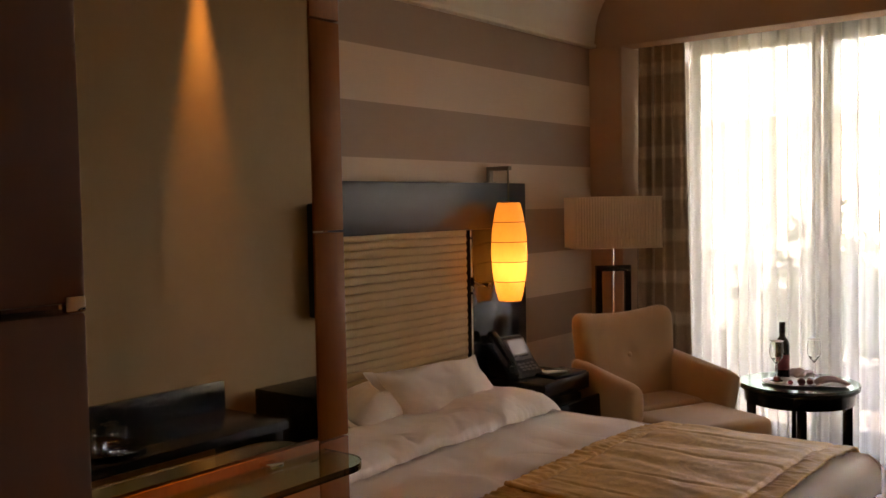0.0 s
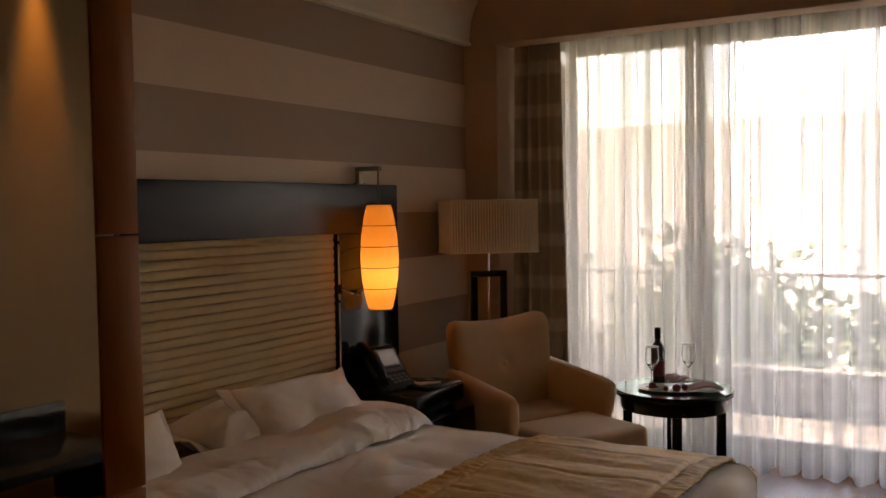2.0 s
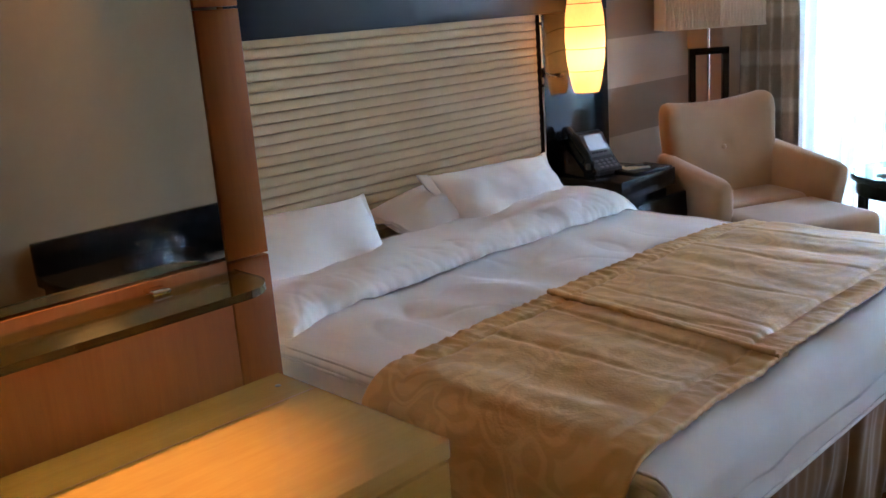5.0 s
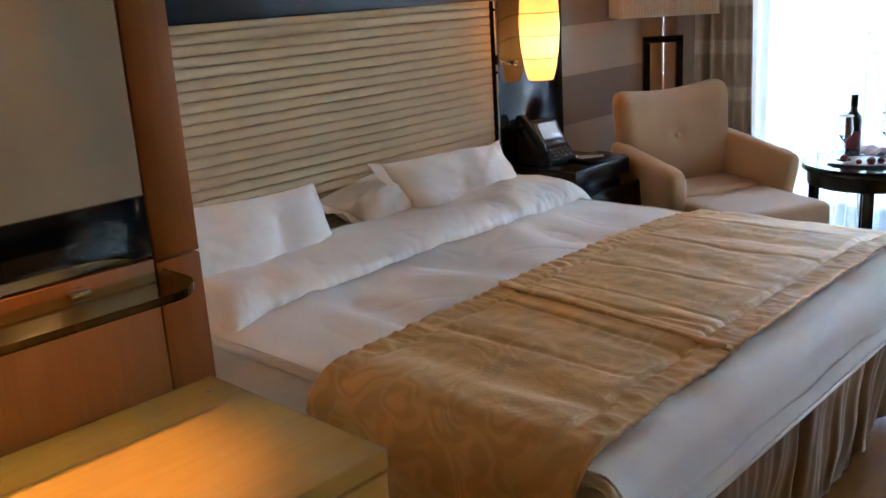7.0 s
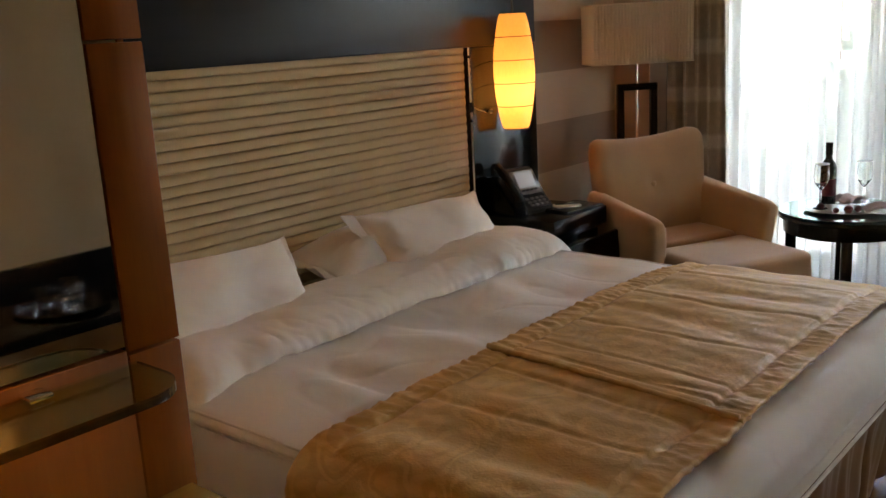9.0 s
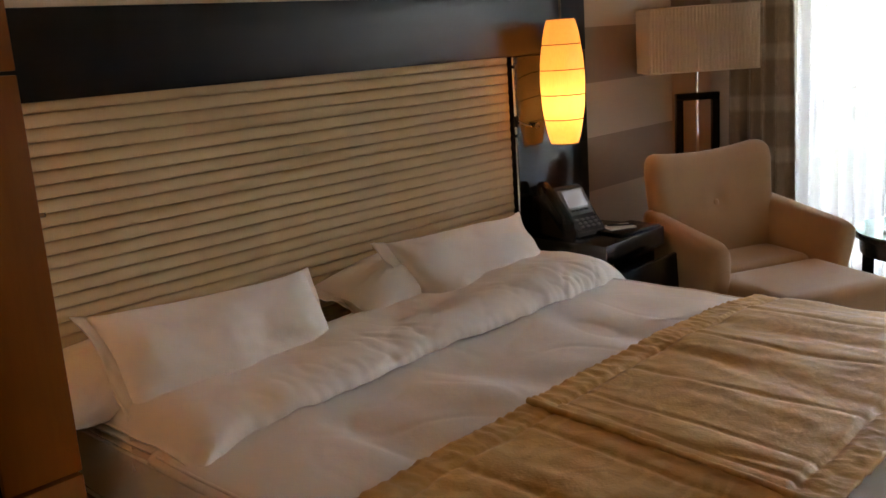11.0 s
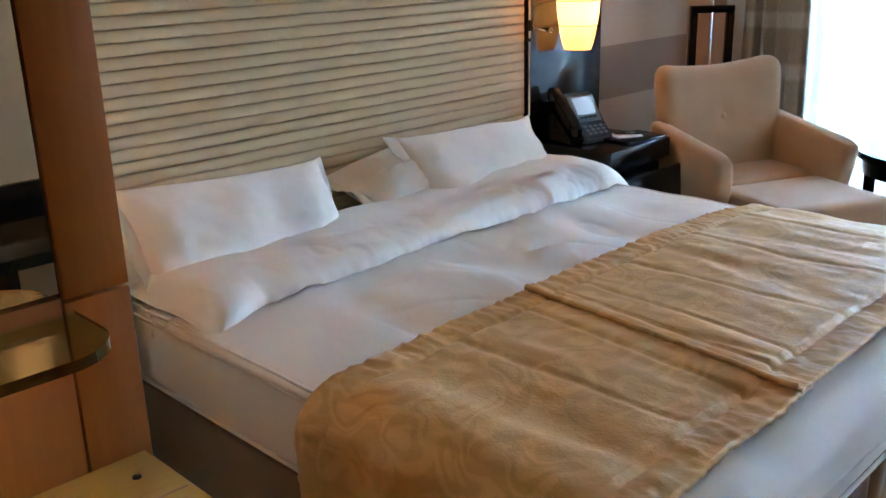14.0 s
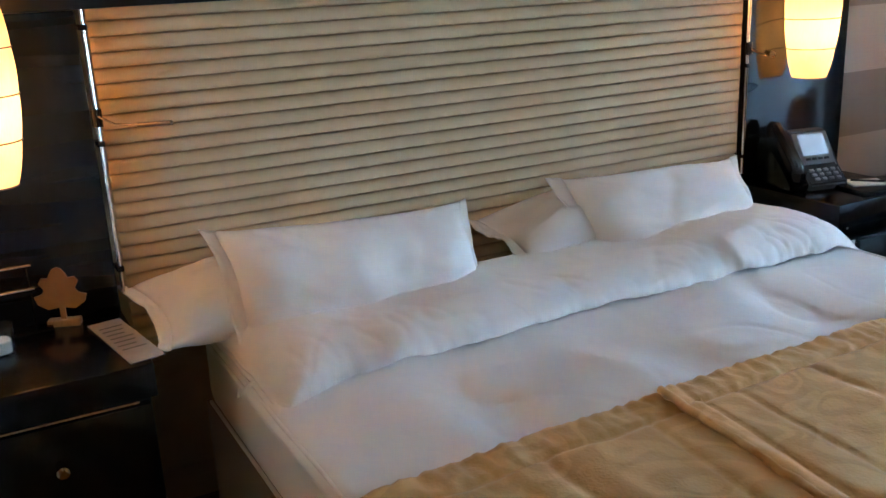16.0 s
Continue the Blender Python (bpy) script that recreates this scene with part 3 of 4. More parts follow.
rnd = random.Random(5)
kinds = [make_tree(7.5, 2.6, 3), make_tree(8.5, 3.2, 8)]
spots = [(-9, 17), (-4.5, 15.5), (-1.5, 19), (2.5, 16), (-13, 24), (-6.5, 25), (1, 27), (6, 23), (-18, 33), (-10, 38), (-2, 36), (5, 35), (12, 34)]
for k, (x, y) in enumerate(spots):
    m4 = pose(x, y, -9.0 + (1.2 if k in (1, 3) else 0), 0, 0, k * 67)
    if k < 2:
        kinds[k].matrix_world = m4
    else:
        copy_thing(kinds[k % 2], m4)

# ---------------- curtains ----------------
def pleated(x0, x1, y, z0, z1, pitch, depth, seed, n, flare=0.0):
    rnd_ = random.Random(seed)
    ph = [rnd_.random() * 6.28 for _ in range(4)]

    def fn(u, v):
        z = z1 + (z0 - z1) * v
        x = x0 + (x1 - x0) * u
        s = (x - x0) / pitch * 2 * math.pi
        wob = 0.9 * nz(x * 3.1, seed, z * 0.25) + 0.5 * math.sin(s * 0.31 + ph[0])
        d = depth * (0.55 + 0.45 * v) * (math.sin(s + 1.7 * wob + 0.25 * nz(x, z * 1.2, seed)) + 0.35 * math.sin(2.3 * s + ph[1] + wob))
        return (x + 0.25 * depth * math.cos(s + wob) + flare * v * (u - 0.5), y + d, z + 0.008 * math.sin(s) * v)
    return sheet(fn, n, 26)


sheer1 = thing("sheer_curtain", "white translucent voile curtain, closed across the window", "curtain", "voile curtains")
part("voile", pleated(-2.59, -1.60, 5.50, 0.015, 2.56, 0.075, 0.045, 3, 240), "sheer_thick", sheer1)
sheer2 = thing("sheer_curtain", "white translucent voile curtain, closed across the window", "curtain", "voile curtains")
part("voile", pleated(-1.70, 1.25, 5.57, 0.015, 2.56, 0.125, 0.062, 9, 460), "sheer", sheer2)
drape = thing("drape", "brown checked heavy drape drawn aside", "curtain")
part("cloth", pleated(-2.585, -2.30, 5.01, 0.02, 2.56, 0.066, 0.030, 21, 150, 0.075), "drape", drape)
track = thing("curtain_track", "white metal curtain track in the pelmet", "track")
part("rail", box(-2.54, 1.28, 5.50, 5.58, 2.56, 2.615, 0.004), "alu", track)

# ---------------- headboard ----------------
hb = thing("headboard", "black satin headboard with ivory channelled fabric panel", "headboard")
HX = -2.80
part("top_board", box(HX - 0.008, HX + 0.028, 1.152, 4.10, 1.378, 1.60, 0.004), "black_board", hb, "black satin veneer board")
part("side_board", box(HX - 0.008, HX + 0.024, 3.622, 4.10, 0.0, 1.376, 0.004), "black_gloss", hb, "black satin veneer board")
part("side_board", box(HX - 0.008, HX + 0.024, 1.152, 1.578, 0.0, 1.376, 0.004), "black_gloss", hb, "black satin veneer board")
part("panel_back", box(HX - 0.008, HX, 1.58, 3.62, 0.2, 1.377), "ivory", hb)
PITCH = 0.0352
prof = [(0.0, 0.0)] + [(0.002 + 0.0145 * math.sin(math.pi * k / 12) ** 0.6, PITCH * (0.015 + 0.97 * (1 - math.cos(math.pi * k / 12)) / 2)) for k in range(13)] + [(0.0, PITCH)]
bm = bmesh.new()
NY = 12
rows_ = [[bm.verts.new((HX + 0.002 + 1.15 * px, 1.602 + 1.996 * k / NY, pz)) for k in range(NY + 1)] for px, pz in prof]
for a, c in zip(rows_, rows_[1:]):
    for k in range(NY):
        bm.faces.new((a[k], a[k + 1], c[k + 1], c[k]))
bm.faces.new([r[0] for r in rows_])
bm.faces.new([r[-1] for r in rows_][::-1])
ch = part("channel", bm, "ivory", hb, "ivory fabric roll")
CH_TOP = 1.3862
ch.location = (0, 0, CH_TOP - PITCH)
for k in range(1, 24):
    c2 = ch.copy()
    scene.collection.objects.link(c2)
    c2.location = (0, 0, CH_TOP - PITCH * (k + 1))
for y in (1.588, 3.608):
    part("edge_rod", tube([(HX + 0.040, y, 0.72), (HX + 0.040, y, 1.378)], 0.005), "chrome", hb, "slim chrome rod")
    for z in (0.78, 1.08, 1.34):
        part("rod_clip", box(HX, HX + 0.05, y - 0.008, y + 0.008, z - 0.006, z + 0.006, 0.001), "black", hb)


def reading_light(y, d):
    r = thing("reading_light", "small chrome swing-arm reading light on the headboard rod", "lamp", "reading lights", (HX + 0.045, y, 1.135))
    part("clamp", lathe([(0.0, -0.02), (0.012, -0.02), (0.012, 0.02), (0.0, 0.02)], 14), "black", r)
    part("arm", tube([(0.008, 0, 0), (0.035, d * 0.005, -0.012), (0.06, d * 0.012, -0.018)], 0.0035), "chrome", r)
    head = part("head", lathe([(0.0, -0.045), (0.007, -0.045), (0.009, 0.0), (0.010, 0.04), (0.0, 0.042)], 12), "chrome", r)
    head.matrix_basis = pose(0.065, d * 0.025, -0.014, 90, 0, 55 * d)


reading_light(3.608, 1)
rl = thing("reading_light", "chrome reading light swung out over the pillows", "lamp", "reading lights", (HX + 0.045, 1.588, 1.14))
part("clamp", lathe([(0.0, -0.02), (0.012, -0.02), (0.012, 0.02), (0.0, 0.02)], 14), "black", rl)
part("arm", tube([(0.008, 0, 0.005), (0.05, 0.03, -0.012), (0.10, 0.07, -0.012)], 0.0025), "bronze", rl)
part("head", tube([(0.10, 0.07, -0.012), (0.165, 0.13, -0.006)], 0.0055, 10), "bronze", rl)


# ---------------- hanging lanterns ----------------
def lantern(y):
    l = thing("wall_lantern", "lit orange silk barrel lantern hanging from a bracket", "lamp", "bedside lanterns", (-2.68, y, 1.03))
    H = 0.475
    rad = lambda k: 0.054 + 0.033 * math.sin(math.pi * min(1, max(0, k))) ** 0.8
    prof_ = []
    for k in range(41):
        u = k / 40
        seg = (u * 5) % 1
        prof_.append((rad(u) - 0.0012 * (1 - math.sin(math.pi * seg)), u * H))
    shd = part("shade", lathe(prof_ + [(r - 0.001, z) for r, z in reversed(prof_)] + [prof_[0]], 40), "lantern", l, "lit orange silk shade")
    for k in range(6):
        z = H * k / 5
        r = rad(k / 5)
        part("hoop", lathe([(r - 0.001, z - 0.0016), (r + 0.0016, z - 0.0016), (r + 0.0016, z + 0.0016), (r - 0.001, z + 0.0016), (r - 0.001, z - 0.0016)], 40), "rust_line", shd)
    part("rod", tube([(0, 0, H + 0.002), (0, 0, 0.645)], 0.0045), "bronze", l)
    part("cap", lathe([(0, H - 0.006), (0.053, H - 0.006), (0.053, H - 0.003), (0, H - 0.003)], 32), "bronze", l)
    part("diffuser", lathe([(0, 0.002), (0.052, 0.002), (0.052, 0.004), (0, 0.004)], 32), "lantern", l)
    part("bulb", lathe([(0, 0.10), (0.012, 0.105), (0.022, 0.13), (0.02, 0.16), (0.012, 0.19), (0.012, 0.22), (0, 0.22)], 16), "paper", l).visible_shadow = False
    part("arm", box(-0.118, 0.012, -0.014, 0.014, 0.628, 0.648, 0.002), "bronze", l)
    part("leg", box(-0.118, -0.096, -0.014, 0.014, 0.571, 0.628, 0.002), "bronze", l)
    part("foot", box(-0.122, -0.092, -0.03, 0.03, 0.5705, 0.576, 0.001), "bronze", l)


lantern(1.348)
lantern(3.807)

# ---------------- bed ----------------
BL, BR, BF = 1.735, 3.50, -0.97
bed = thing("bed", "wide double bed with white mattress and pleated skirt", "bed")
part("base", box(HX + 0.03, BF - 0.14, BL + 0.03, BR - 0.03, 0.06, 0.396, 0.012), "base_fabric", bed)
for x in (-2.6, -1.2):
    for y in (1.85, 3.35):
        part("foot", lathe([(0, 0), (0.025, 0), (0.03, 0.06), (0, 0.06)], 14, None, (x, y, 0)), "black", bed)


def soft_block(x0, x1, y0, y1, z0, z1, r, seed=1.0, amp=0.006):
    bm_ = box(x0, x1, y0, y1, z0, z1)
    bmesh.ops.subdivide_edges(bm_, edges=bm_.edges, cuts=22, use_grid_fill=True)
    cx, cy, cz = (x0 + x1) / 2, (y0 + y1) / 2, (z0 + z1) / 2
    hx, hy, hz = (x1 - x0) / 2, (y1 - y0) / 2, (z1 - z0) / 2
    for v_ in bm_.verts:
        p = v_.co - Vector((cx, cy, cz))
        q = Vector((max(-hx + r, min(hx - r, p.x)), max(-hy + r, min(hy - r, p.y)), max(-hz + r, min(hz - r, p.z))))
        d = p - q
        if d.length > r:
            d = d.normalized() * r
        v_.co = Vector((cx, cy, cz)) + q + d + Vector((nz(p.y * 3, p.z * 6, seed), nz(p.x * 3, p.z * 6, seed + 4), nz(p.x * 3, p.y * 3, seed + 8))) * amp
    return bm_


mat_ = part("mattress", soft_block(HX + 0.035, BF - 0.015, BL + 0.015, BR - 0.015, 0.395, 0.598, 0.035), "linen_sheet", bed, "white fitted mattress")
for k, z in enumerate((0.412, 0.585)):
    c = 0.05
    loop = [(HX + 0.1, BL + 0.012, z), (BF - 0.08, BL + 0.012, z), (BF - 0.03, BL + 0.03, z), (BF - 0.012, BL + 0.08, z), (BF - 0.012, BR - 0.08, z), (BF - 0.03, BR - 0.03, z), (BF - 0.08, BR - 0.012, z), (HX + 0.1, BR - 0.012, z)]
    part("piping", tube(loop, 0.005), "linen_sheet", mat_)


def skirt_side(p0, p1, nrm, seed):
    p0, p1, nrm = Vector(p0), Vector(p1), Vector(nrm)
    L = (p1 - p0).length

    def fn(u, v):
        s = u * L
        # broad inverted pleats with fine gathers below the seam
        k = (s / 0.46 + 0.12 * nz(s * 1.3, seed)) % 1.0
        pleat = math.exp(-(min(k, 1 - k) / 0.07) ** 2)
        w = 0.9 * nz(s * 4.5, v * 0.6, seed) + 0.55 * nz(s * 13, v * 0.8, seed + 1) + 0.5 * nz(s * 34, v * 0.7, seed + 2) * (1 - 0.7 * v) + 0.35 * nz(s * 2, v * 3, seed + 3)
        return p0 + (p1 - p0) * u + nrm * (0.016 - 0.050 * v + (0.008 + 0.045 * v) * w - (0.012 + 0.045 * v) * pleat) + Vector((0, 0, 0.480 - 0.445 * v + 0.012 * w * v))
    return sheet(fn, int(L / 0.008), 22, 0.002)


part("skirt_foot", skirt_side((BF - 0.045, BL, 0), (BF - 0.045, BR, 0), (1, 0, 0), 2.0), "skirt", bed, "gathered champagne satin skirt")
for yy0, yy1 in ((BL + 0.012, BL + 0.028), (BR - 0.028, BR - 0.012)):
    part("side_valance", box(HX + 0.04, BF - 0.12, yy0, yy1, 0.03, 0.394, 0.004), "base_fabric", bed, "plain taupe valance")


def over_edge(s, half, top, r):
    """A cloth's cross-section that lies on the bed and hangs past its rounded edge: offset from the middle and height."""
    a = abs(s)
    flat = half - r
    if a <= flat:
        return s, top
    arc = r * math.pi / 2
    if a <= flat + arc:
        th = (a - flat) / r
        return math.copysign(flat + r * math.sin(th), s), top - r * (1 - math.cos(th))
    return math.copysign(half, s), top - r - (a - flat - arc)


MID, HALF = (BL + BR) / 2, (BR - BL) / 2 + 0.012
# duvet: lies flat, tucked round the sides and the foot
duvet = thing("duvet", "white cotton duvet smoothed over the bed", "duvet")


def duvet_fn(u, v):
    sx = 0.0 + 1.435 * u                     # from the folded edge towards the foot
    sy = (v - 0.5) * 2 * (HALF + 0.004)
    yy, z = over_edge(sy, HALF - 0.004, 0.622, 0.03)
    fx = -2.30 + sx
    if fx > BF - 0.05:
        th = min((fx - (BF - 0.05)) / 0.06, math.pi / 2)
        drop = max(0.0, fx - (BF - 0.05) - 0.06 * math.pi / 2)
        fx2 = BF - 0.05 + 0.065 * math.sin(th)
        z = min(z, 0.622 - 0.065 * (1 - math.cos(th)) - drop) if abs(sy) < HALF else z - 0.065 * (1 - math.cos(th)) - drop * 0.8
    else:
        fx2 = fx
    edge = 1 - ss(HALF - 0.35, HALF, abs(sy))
    crown = 0.018 * (1 - (sy / HALF) ** 2) if abs(sy) < HALF else 0
    under_runner = 1 - 0.55 * ss(-1.82, -1.72, fx)
    trough = math.exp(-((sy + 0.03 * nz(fx * 2, 1, 5) + 0.52) / 0.07) ** 2) + math.exp(-((sy + 0.04 * nz(fx * 2, 3, 5) + 0.12) / 0.09) ** 2) + math.exp(-((sy + 0.05 * nz(fx * 2, 6, 5) - 0.34) / 0.08) ** 2)
    wrinkle = math.exp(-(nz(fx * 3.5 + sy * 2, sy * 5.5 - fx, 21) / 0.06) ** 2)
    puff = edge * under_runner * (0.026 * nz(fx * 1.7, sy * 3.2, 4) + 0.012 * nz(fx * 4.5, sy * 4, 14) - 0.024 * trough * ss(-2.25, -2.0, fx) - 0.003 * wrinkle) + 0.004 * nz(fx * 8, sy * 7, 2) - 0.014 * ss(HALF - 0.4, HALF - 0.05, sy)
    return (fx2, MID + yy + 0.004 * nz(fx * 5, z * 9, 1), z + (crown + puff) * ss(0, 0.1, u + 0.1))


part("cover", sheet(duvet_fn, 150, 170, 0.02), "linen", duvet)
for v_ in (0.012, 0.988):
    part("hem", tube([Vector(duvet_fn(0.02 + 0.93 * k / 70, v_)) + Vector((0, 0, 0.002)) for k in range(71)], 0.004, 8), "linen", duvet, "stitched white hem")

# folded-back top of the duvet: a soft roll across the bed
fold = thing("folded_sheet", "white duvet edge folded back below the pillows", "bedding")


def fold_fn(u, v):
    c = 2 * v - 1
    y = 2.656 + 0.904 * c
    wave = 0.026 * nz(y * 1.6, 3.3) + 0.008 * nz(y * 6, 1.1)
    xe = -2.178 + wave + 0.05 * ss(1.95, 1.76, y) - 0.05 * ss(3.3, 3.5, y)
    end = max(0.12, 1 - abs(c) ** 14) ** 0.5
    h = (0.080 + 0.014 * nz(y * 2.7, 7.7) + 0.018 * ss(2.6, 3.3, y)) * end
    half_w = (xe + 2.64) / 2
    a = math.pi * (0.97 - 1.42 * u)
    ca, sa = math.cos(a), math.sin(a)
    x = (xe - 2.64) / 2 + half_w * math.copysign(abs(ca) ** 0.72, ca)
    front = math.exp(-((xe - x) / 0.12) ** 2)
    base = 0.618 - 0.004 * ss(-2.28, -2.4, x) + 0.018 * max(0, 1 - (c / 0.98) ** 2) * ss(-2.4, -2.28, x) - 0.012 * ss(0.93, 1.0, abs(c)) - 0.034 * ss(0.82, 1.0, c)
    base += front * (0.013 * math.exp(-((y - 2.05) / 0.045) ** 2) + 0.008 * math.exp(-((y - 2.62) / 0.06) ** 2) + 0.009 * math.exp(-((y - 3.02) / 0.05) ** 2))
    z = base + h * (0.14 + 0.86 * sa ** 0.85 if sa > 0 else 0.14 * (1 + sa))
    top = max(0.0, sa)
    crease = math.exp(-(nz(y * 7 + x * 5, x * 3 - y * 2, 6) / 0.07) ** 2) + 0.7 * math.exp(-(nz(y * 13 - x * 6, x * 5, 2) / 0.08) ** 2)
    z += top * (0.010 * nz(x * 5, y * 4, 8) + 0.005 * nz(x * 14, y * 12, 3) - 0.012 * crease * (0.1 + front * (0.35 + 0.65 * ss(-0.1, 0.4, nz(y * 2.3, 11))))) + 0.004 * nz(y * 9, 3, 3) * (1 - top) * front
    return (x + front * (0.008 * nz(y * 15, 2.2) + 0.005 * nz(y * 38, 5.1) - 0.009 * crease * ss(-0.1, 0.4, nz(y * 2.3, 11))), y + 0.006 * nz(x * 9, y * 9, 4), z)


part("roll", sheet(fold_fn, 72, 260, 0.004), "linen", fold)
under = thing("under_sheet", "white bottom sheet tucked over the mattress head", "bedding")
part("cloth", sheet(lambda u, v: (-2.765 + 0.52 * u, MID + (v - 0.5) * 2 * (HALF - 0.035), 0.607 + 0.004 * nz(u * 4, v * 9)), 30, 80, 0.008), "linen", under)


def pillow(name, label, w, h, tk, m, seed, flange=0.0, taper=0.55):
    p = thing(name, label, "pillow", "bed pillows")
    p.matrix_world = m

    def shell(side):
        def fn(u, v):
            a, c = u * 2 - 1, v * 2 - 1
            pin = 1 - 0.09 * (1 - abs(c) ** 2.5) * abs(a) ** 5
            pin2 = 1 - 0.09 * (1 - abs(a) ** 3.0) * abs(c) ** 5
            body = max(0.0, (1 - abs(a) ** 3.0)) ** taper * max(0.0, (1 - abs(c) ** 2.4)) ** 0.6
            # gathers along the seams, creases running in from the corners
            seam = 0.007 * nz(a * 16, 1.3, seed) * abs(c) ** 3 + 0.006 * nz(c * 11, 4.1, seed + 2) * abs(a) ** 4
            diag = math.exp(-((abs(a) - abs(c) * 0.85 - 0.08 * nz(a * 3, c * 3, seed)) / 0.07) ** 2) * (abs(a * c)) ** 0.7
            soft = 0.012 * nz(a * 2.6, c * 2.2, seed + 5) + 0.004 * nz(a * 7, c * 6, seed + 6)
            z = side * (tk / 2 * body + 0.002) + body * (soft + seam) - side * 0.012 * diag * body + 0.02 * nz(a * 1.5, c * 1.5, seed + 7) * (0.3 + body)
            return (w / 2 * a * pin, h / 2 * c * pin2, z)
        return fn
    bm_ = sheet(shell(1), 72, 46)
    lo = sheet(shell(-1), 72, 46)
    me_ = bpy.data.meshes.new("tmp")
    lo.to_mesh(me_)
    lo.free()
    bm_.from_mesh(me_)
    bpy.data.meshes.remove(me_)
    bmesh.ops.remove_doubles(bm_, verts=bm_.verts, dist=0.0045)
    case = part("case", bm_, "linen", p)
    if flange:
        def fl(u, v, s=-1):
            c = v * 2 - 1
            wave = 0.010 * math.sin(c * 6 + seed) + 0.010 * nz(c * 5, u * 2, seed)
            pin = 1 - 0.09 * (1 - abs(c) ** 2.5)
            return (s * (w / 2 * 0.985 * pin + flange * u), h / 2 * c * (1 + 0.05 * u), wave * u + 0.006 * nz(0, c * 1.5, seed + 7))
        for s_ in (-1, 1):
            part("flange", sheet(lambda u, v: fl(u * (1.0 if s_ < 0 else 0.7), v, s_), 8, 30, 0.004), "linen", case)
    return p


def leaning(y, x, z, tilt, spin=0.0, roll=0.0):
    """Pillow's long side along y, its face towards +x, leaning back by tilt degrees."""
    return Matrix.Translation((x, y, z)) @ pose(0, 0, 0, 0, 0, 90 + spin) @ pose(0, 0, 0, 90 - tilt, 0, 0) @ pose(0, 0, 0, 0, 0, roll)


pillow("pillow", "white cotton pillow lying behind another against the headboard", 0.74, 0.31, 0.17, leaning(1.985, -2.665, 0.695, 78, 0, 4), 1.0, 0.035, 0.85)
pillow("pillow", "plump white cotton pillow propped against the headboard", 0.665, 0.39, 0.15, leaning(2.11, -2.512, 0.698, 38, 2, -3.6), 4.0, 0.035)
pillow("pillow", "white cotton pillow lying behind another against the headboard", 0.78, 0.31, 0.18, leaning(2.965, -2.665, 0.695, 78, 0, 3), 8.0, 0.035, 0.95)
pillow("pillow", "plump white cotton pillow propped against the headboard", 0.645, 0.385, 0.16, leaning(3.10, -2.522, 0.684, 41, 0, -2.6), 12.0, 0.045)


# gold bed runner, two overlapping quilted widths
runner = thing("bed_runner", "gold damask quilted runner across the foot of the bed", "runner")
RX0, RX1 = -1.735, -1.035


def runner_fn(s0, s1, lift, seed, slant0=0.0, slant1=0.0):
    def fn(u, v):
        sy = s0 + (s1 - s0) * v - 0.08 * u * (slant0 * (1 - v) + slant1 * v)
        x = RX0 + (RX1 - RX0) * u + 0.012 * nz(sy * 4, seed)
        yy, z = over_edge(sy, HALF + 0.022, 0.634 + lift, 0.09)
        on_top = 1 - ss(HALF - 0.1, HALF + 0.05, abs(sy))
        crown = 0.018 * max(0, 1 - (sy / HALF) ** 2)
        dx = min(u, 1 - u) * (RX1 - RX0)
        border = 1 - ss(0.06, 0.085, dx)
        ruche = 0.0055 * nz(sy * 34, u * 11, seed) + 0.005 * nz(sy * 62, u * 22, seed + 2)
        stitch = -0.010 * math.exp(-((dx - 0.075) / 0.008) ** 2)
        q = 0.30
        lines = -0.0045 * math.exp(-(((sy + 0.42 + 0.03 * nz(x * 3, seed)) % q - q / 2) / 0.010) ** 2) * (1 - border)
        pil = 0.006 * abs(math.sin((sy + 0.42) / q * math.pi)) * (1 - border)
        cr = 0.010 * nz(x * 2.6, sy * 5.5, seed + 5) + 0.005 * nz(x * 5.5, sy * 12, seed + 6) + 0.003 * nz(x * 12, sy * 24, seed + 8)
        hem = abs(sy - (s0 if seed > 5 else s1) + 0.08 * u)
        cr += (-0.006 * math.exp(-((hem - 0.042) / 0.006) ** 2) + 0.004 * math.exp(-((hem - 0.02) / 0.016) ** 2)) * (1 if seed > 5 else 0)
        cr -= 0.005 * math.exp(-((hem - 0.13 - 0.02 * nz(x * 2, seed)) / 0.008) ** 2)
        d = (border * ruche + stitch + lines + pil + cr * (1 - 0.5 * border)) * 0.9
        hang = 1 - on_top
        side = -1 if sy < 0 else 1
        return (x, MID + yy + side * hang * (abs(d) + 0.012 * (1 + math.sin(x * 26 + seed))), z + crown + on_top * d + 0.012 - 0.016 * ss(HALF - 0.4, HALF - 0.05, sy))
    return fn


LEFT_END = -(HALF + 0.46)
part("quilt", sheet(runner_fn(LEFT_END, -0.215, 0.0, 2.0, 0, 1), 90, 170, 0.012), "damask", runner)
part("quilt", sheet(runner_fn(-0.268, HALF + 0.42, 0.005, 11.0, 1, 0), 100, 260, 0.008), "damask", runner)
edge = [(RX0 + 0.004 + (RX1 - RX0 - 0.01) * k / 24, MID - 0.264 - 0.08 * k / 24 + 0.010 * nz(k * 0.5, 3), 0.634 + 0.034 + 0.003 * nz(k * 0.7, 9)) for k in range(25)]
part("bound_edge", tube(edge, 0.008, 10), "damask", runner, "rolled damask edge")

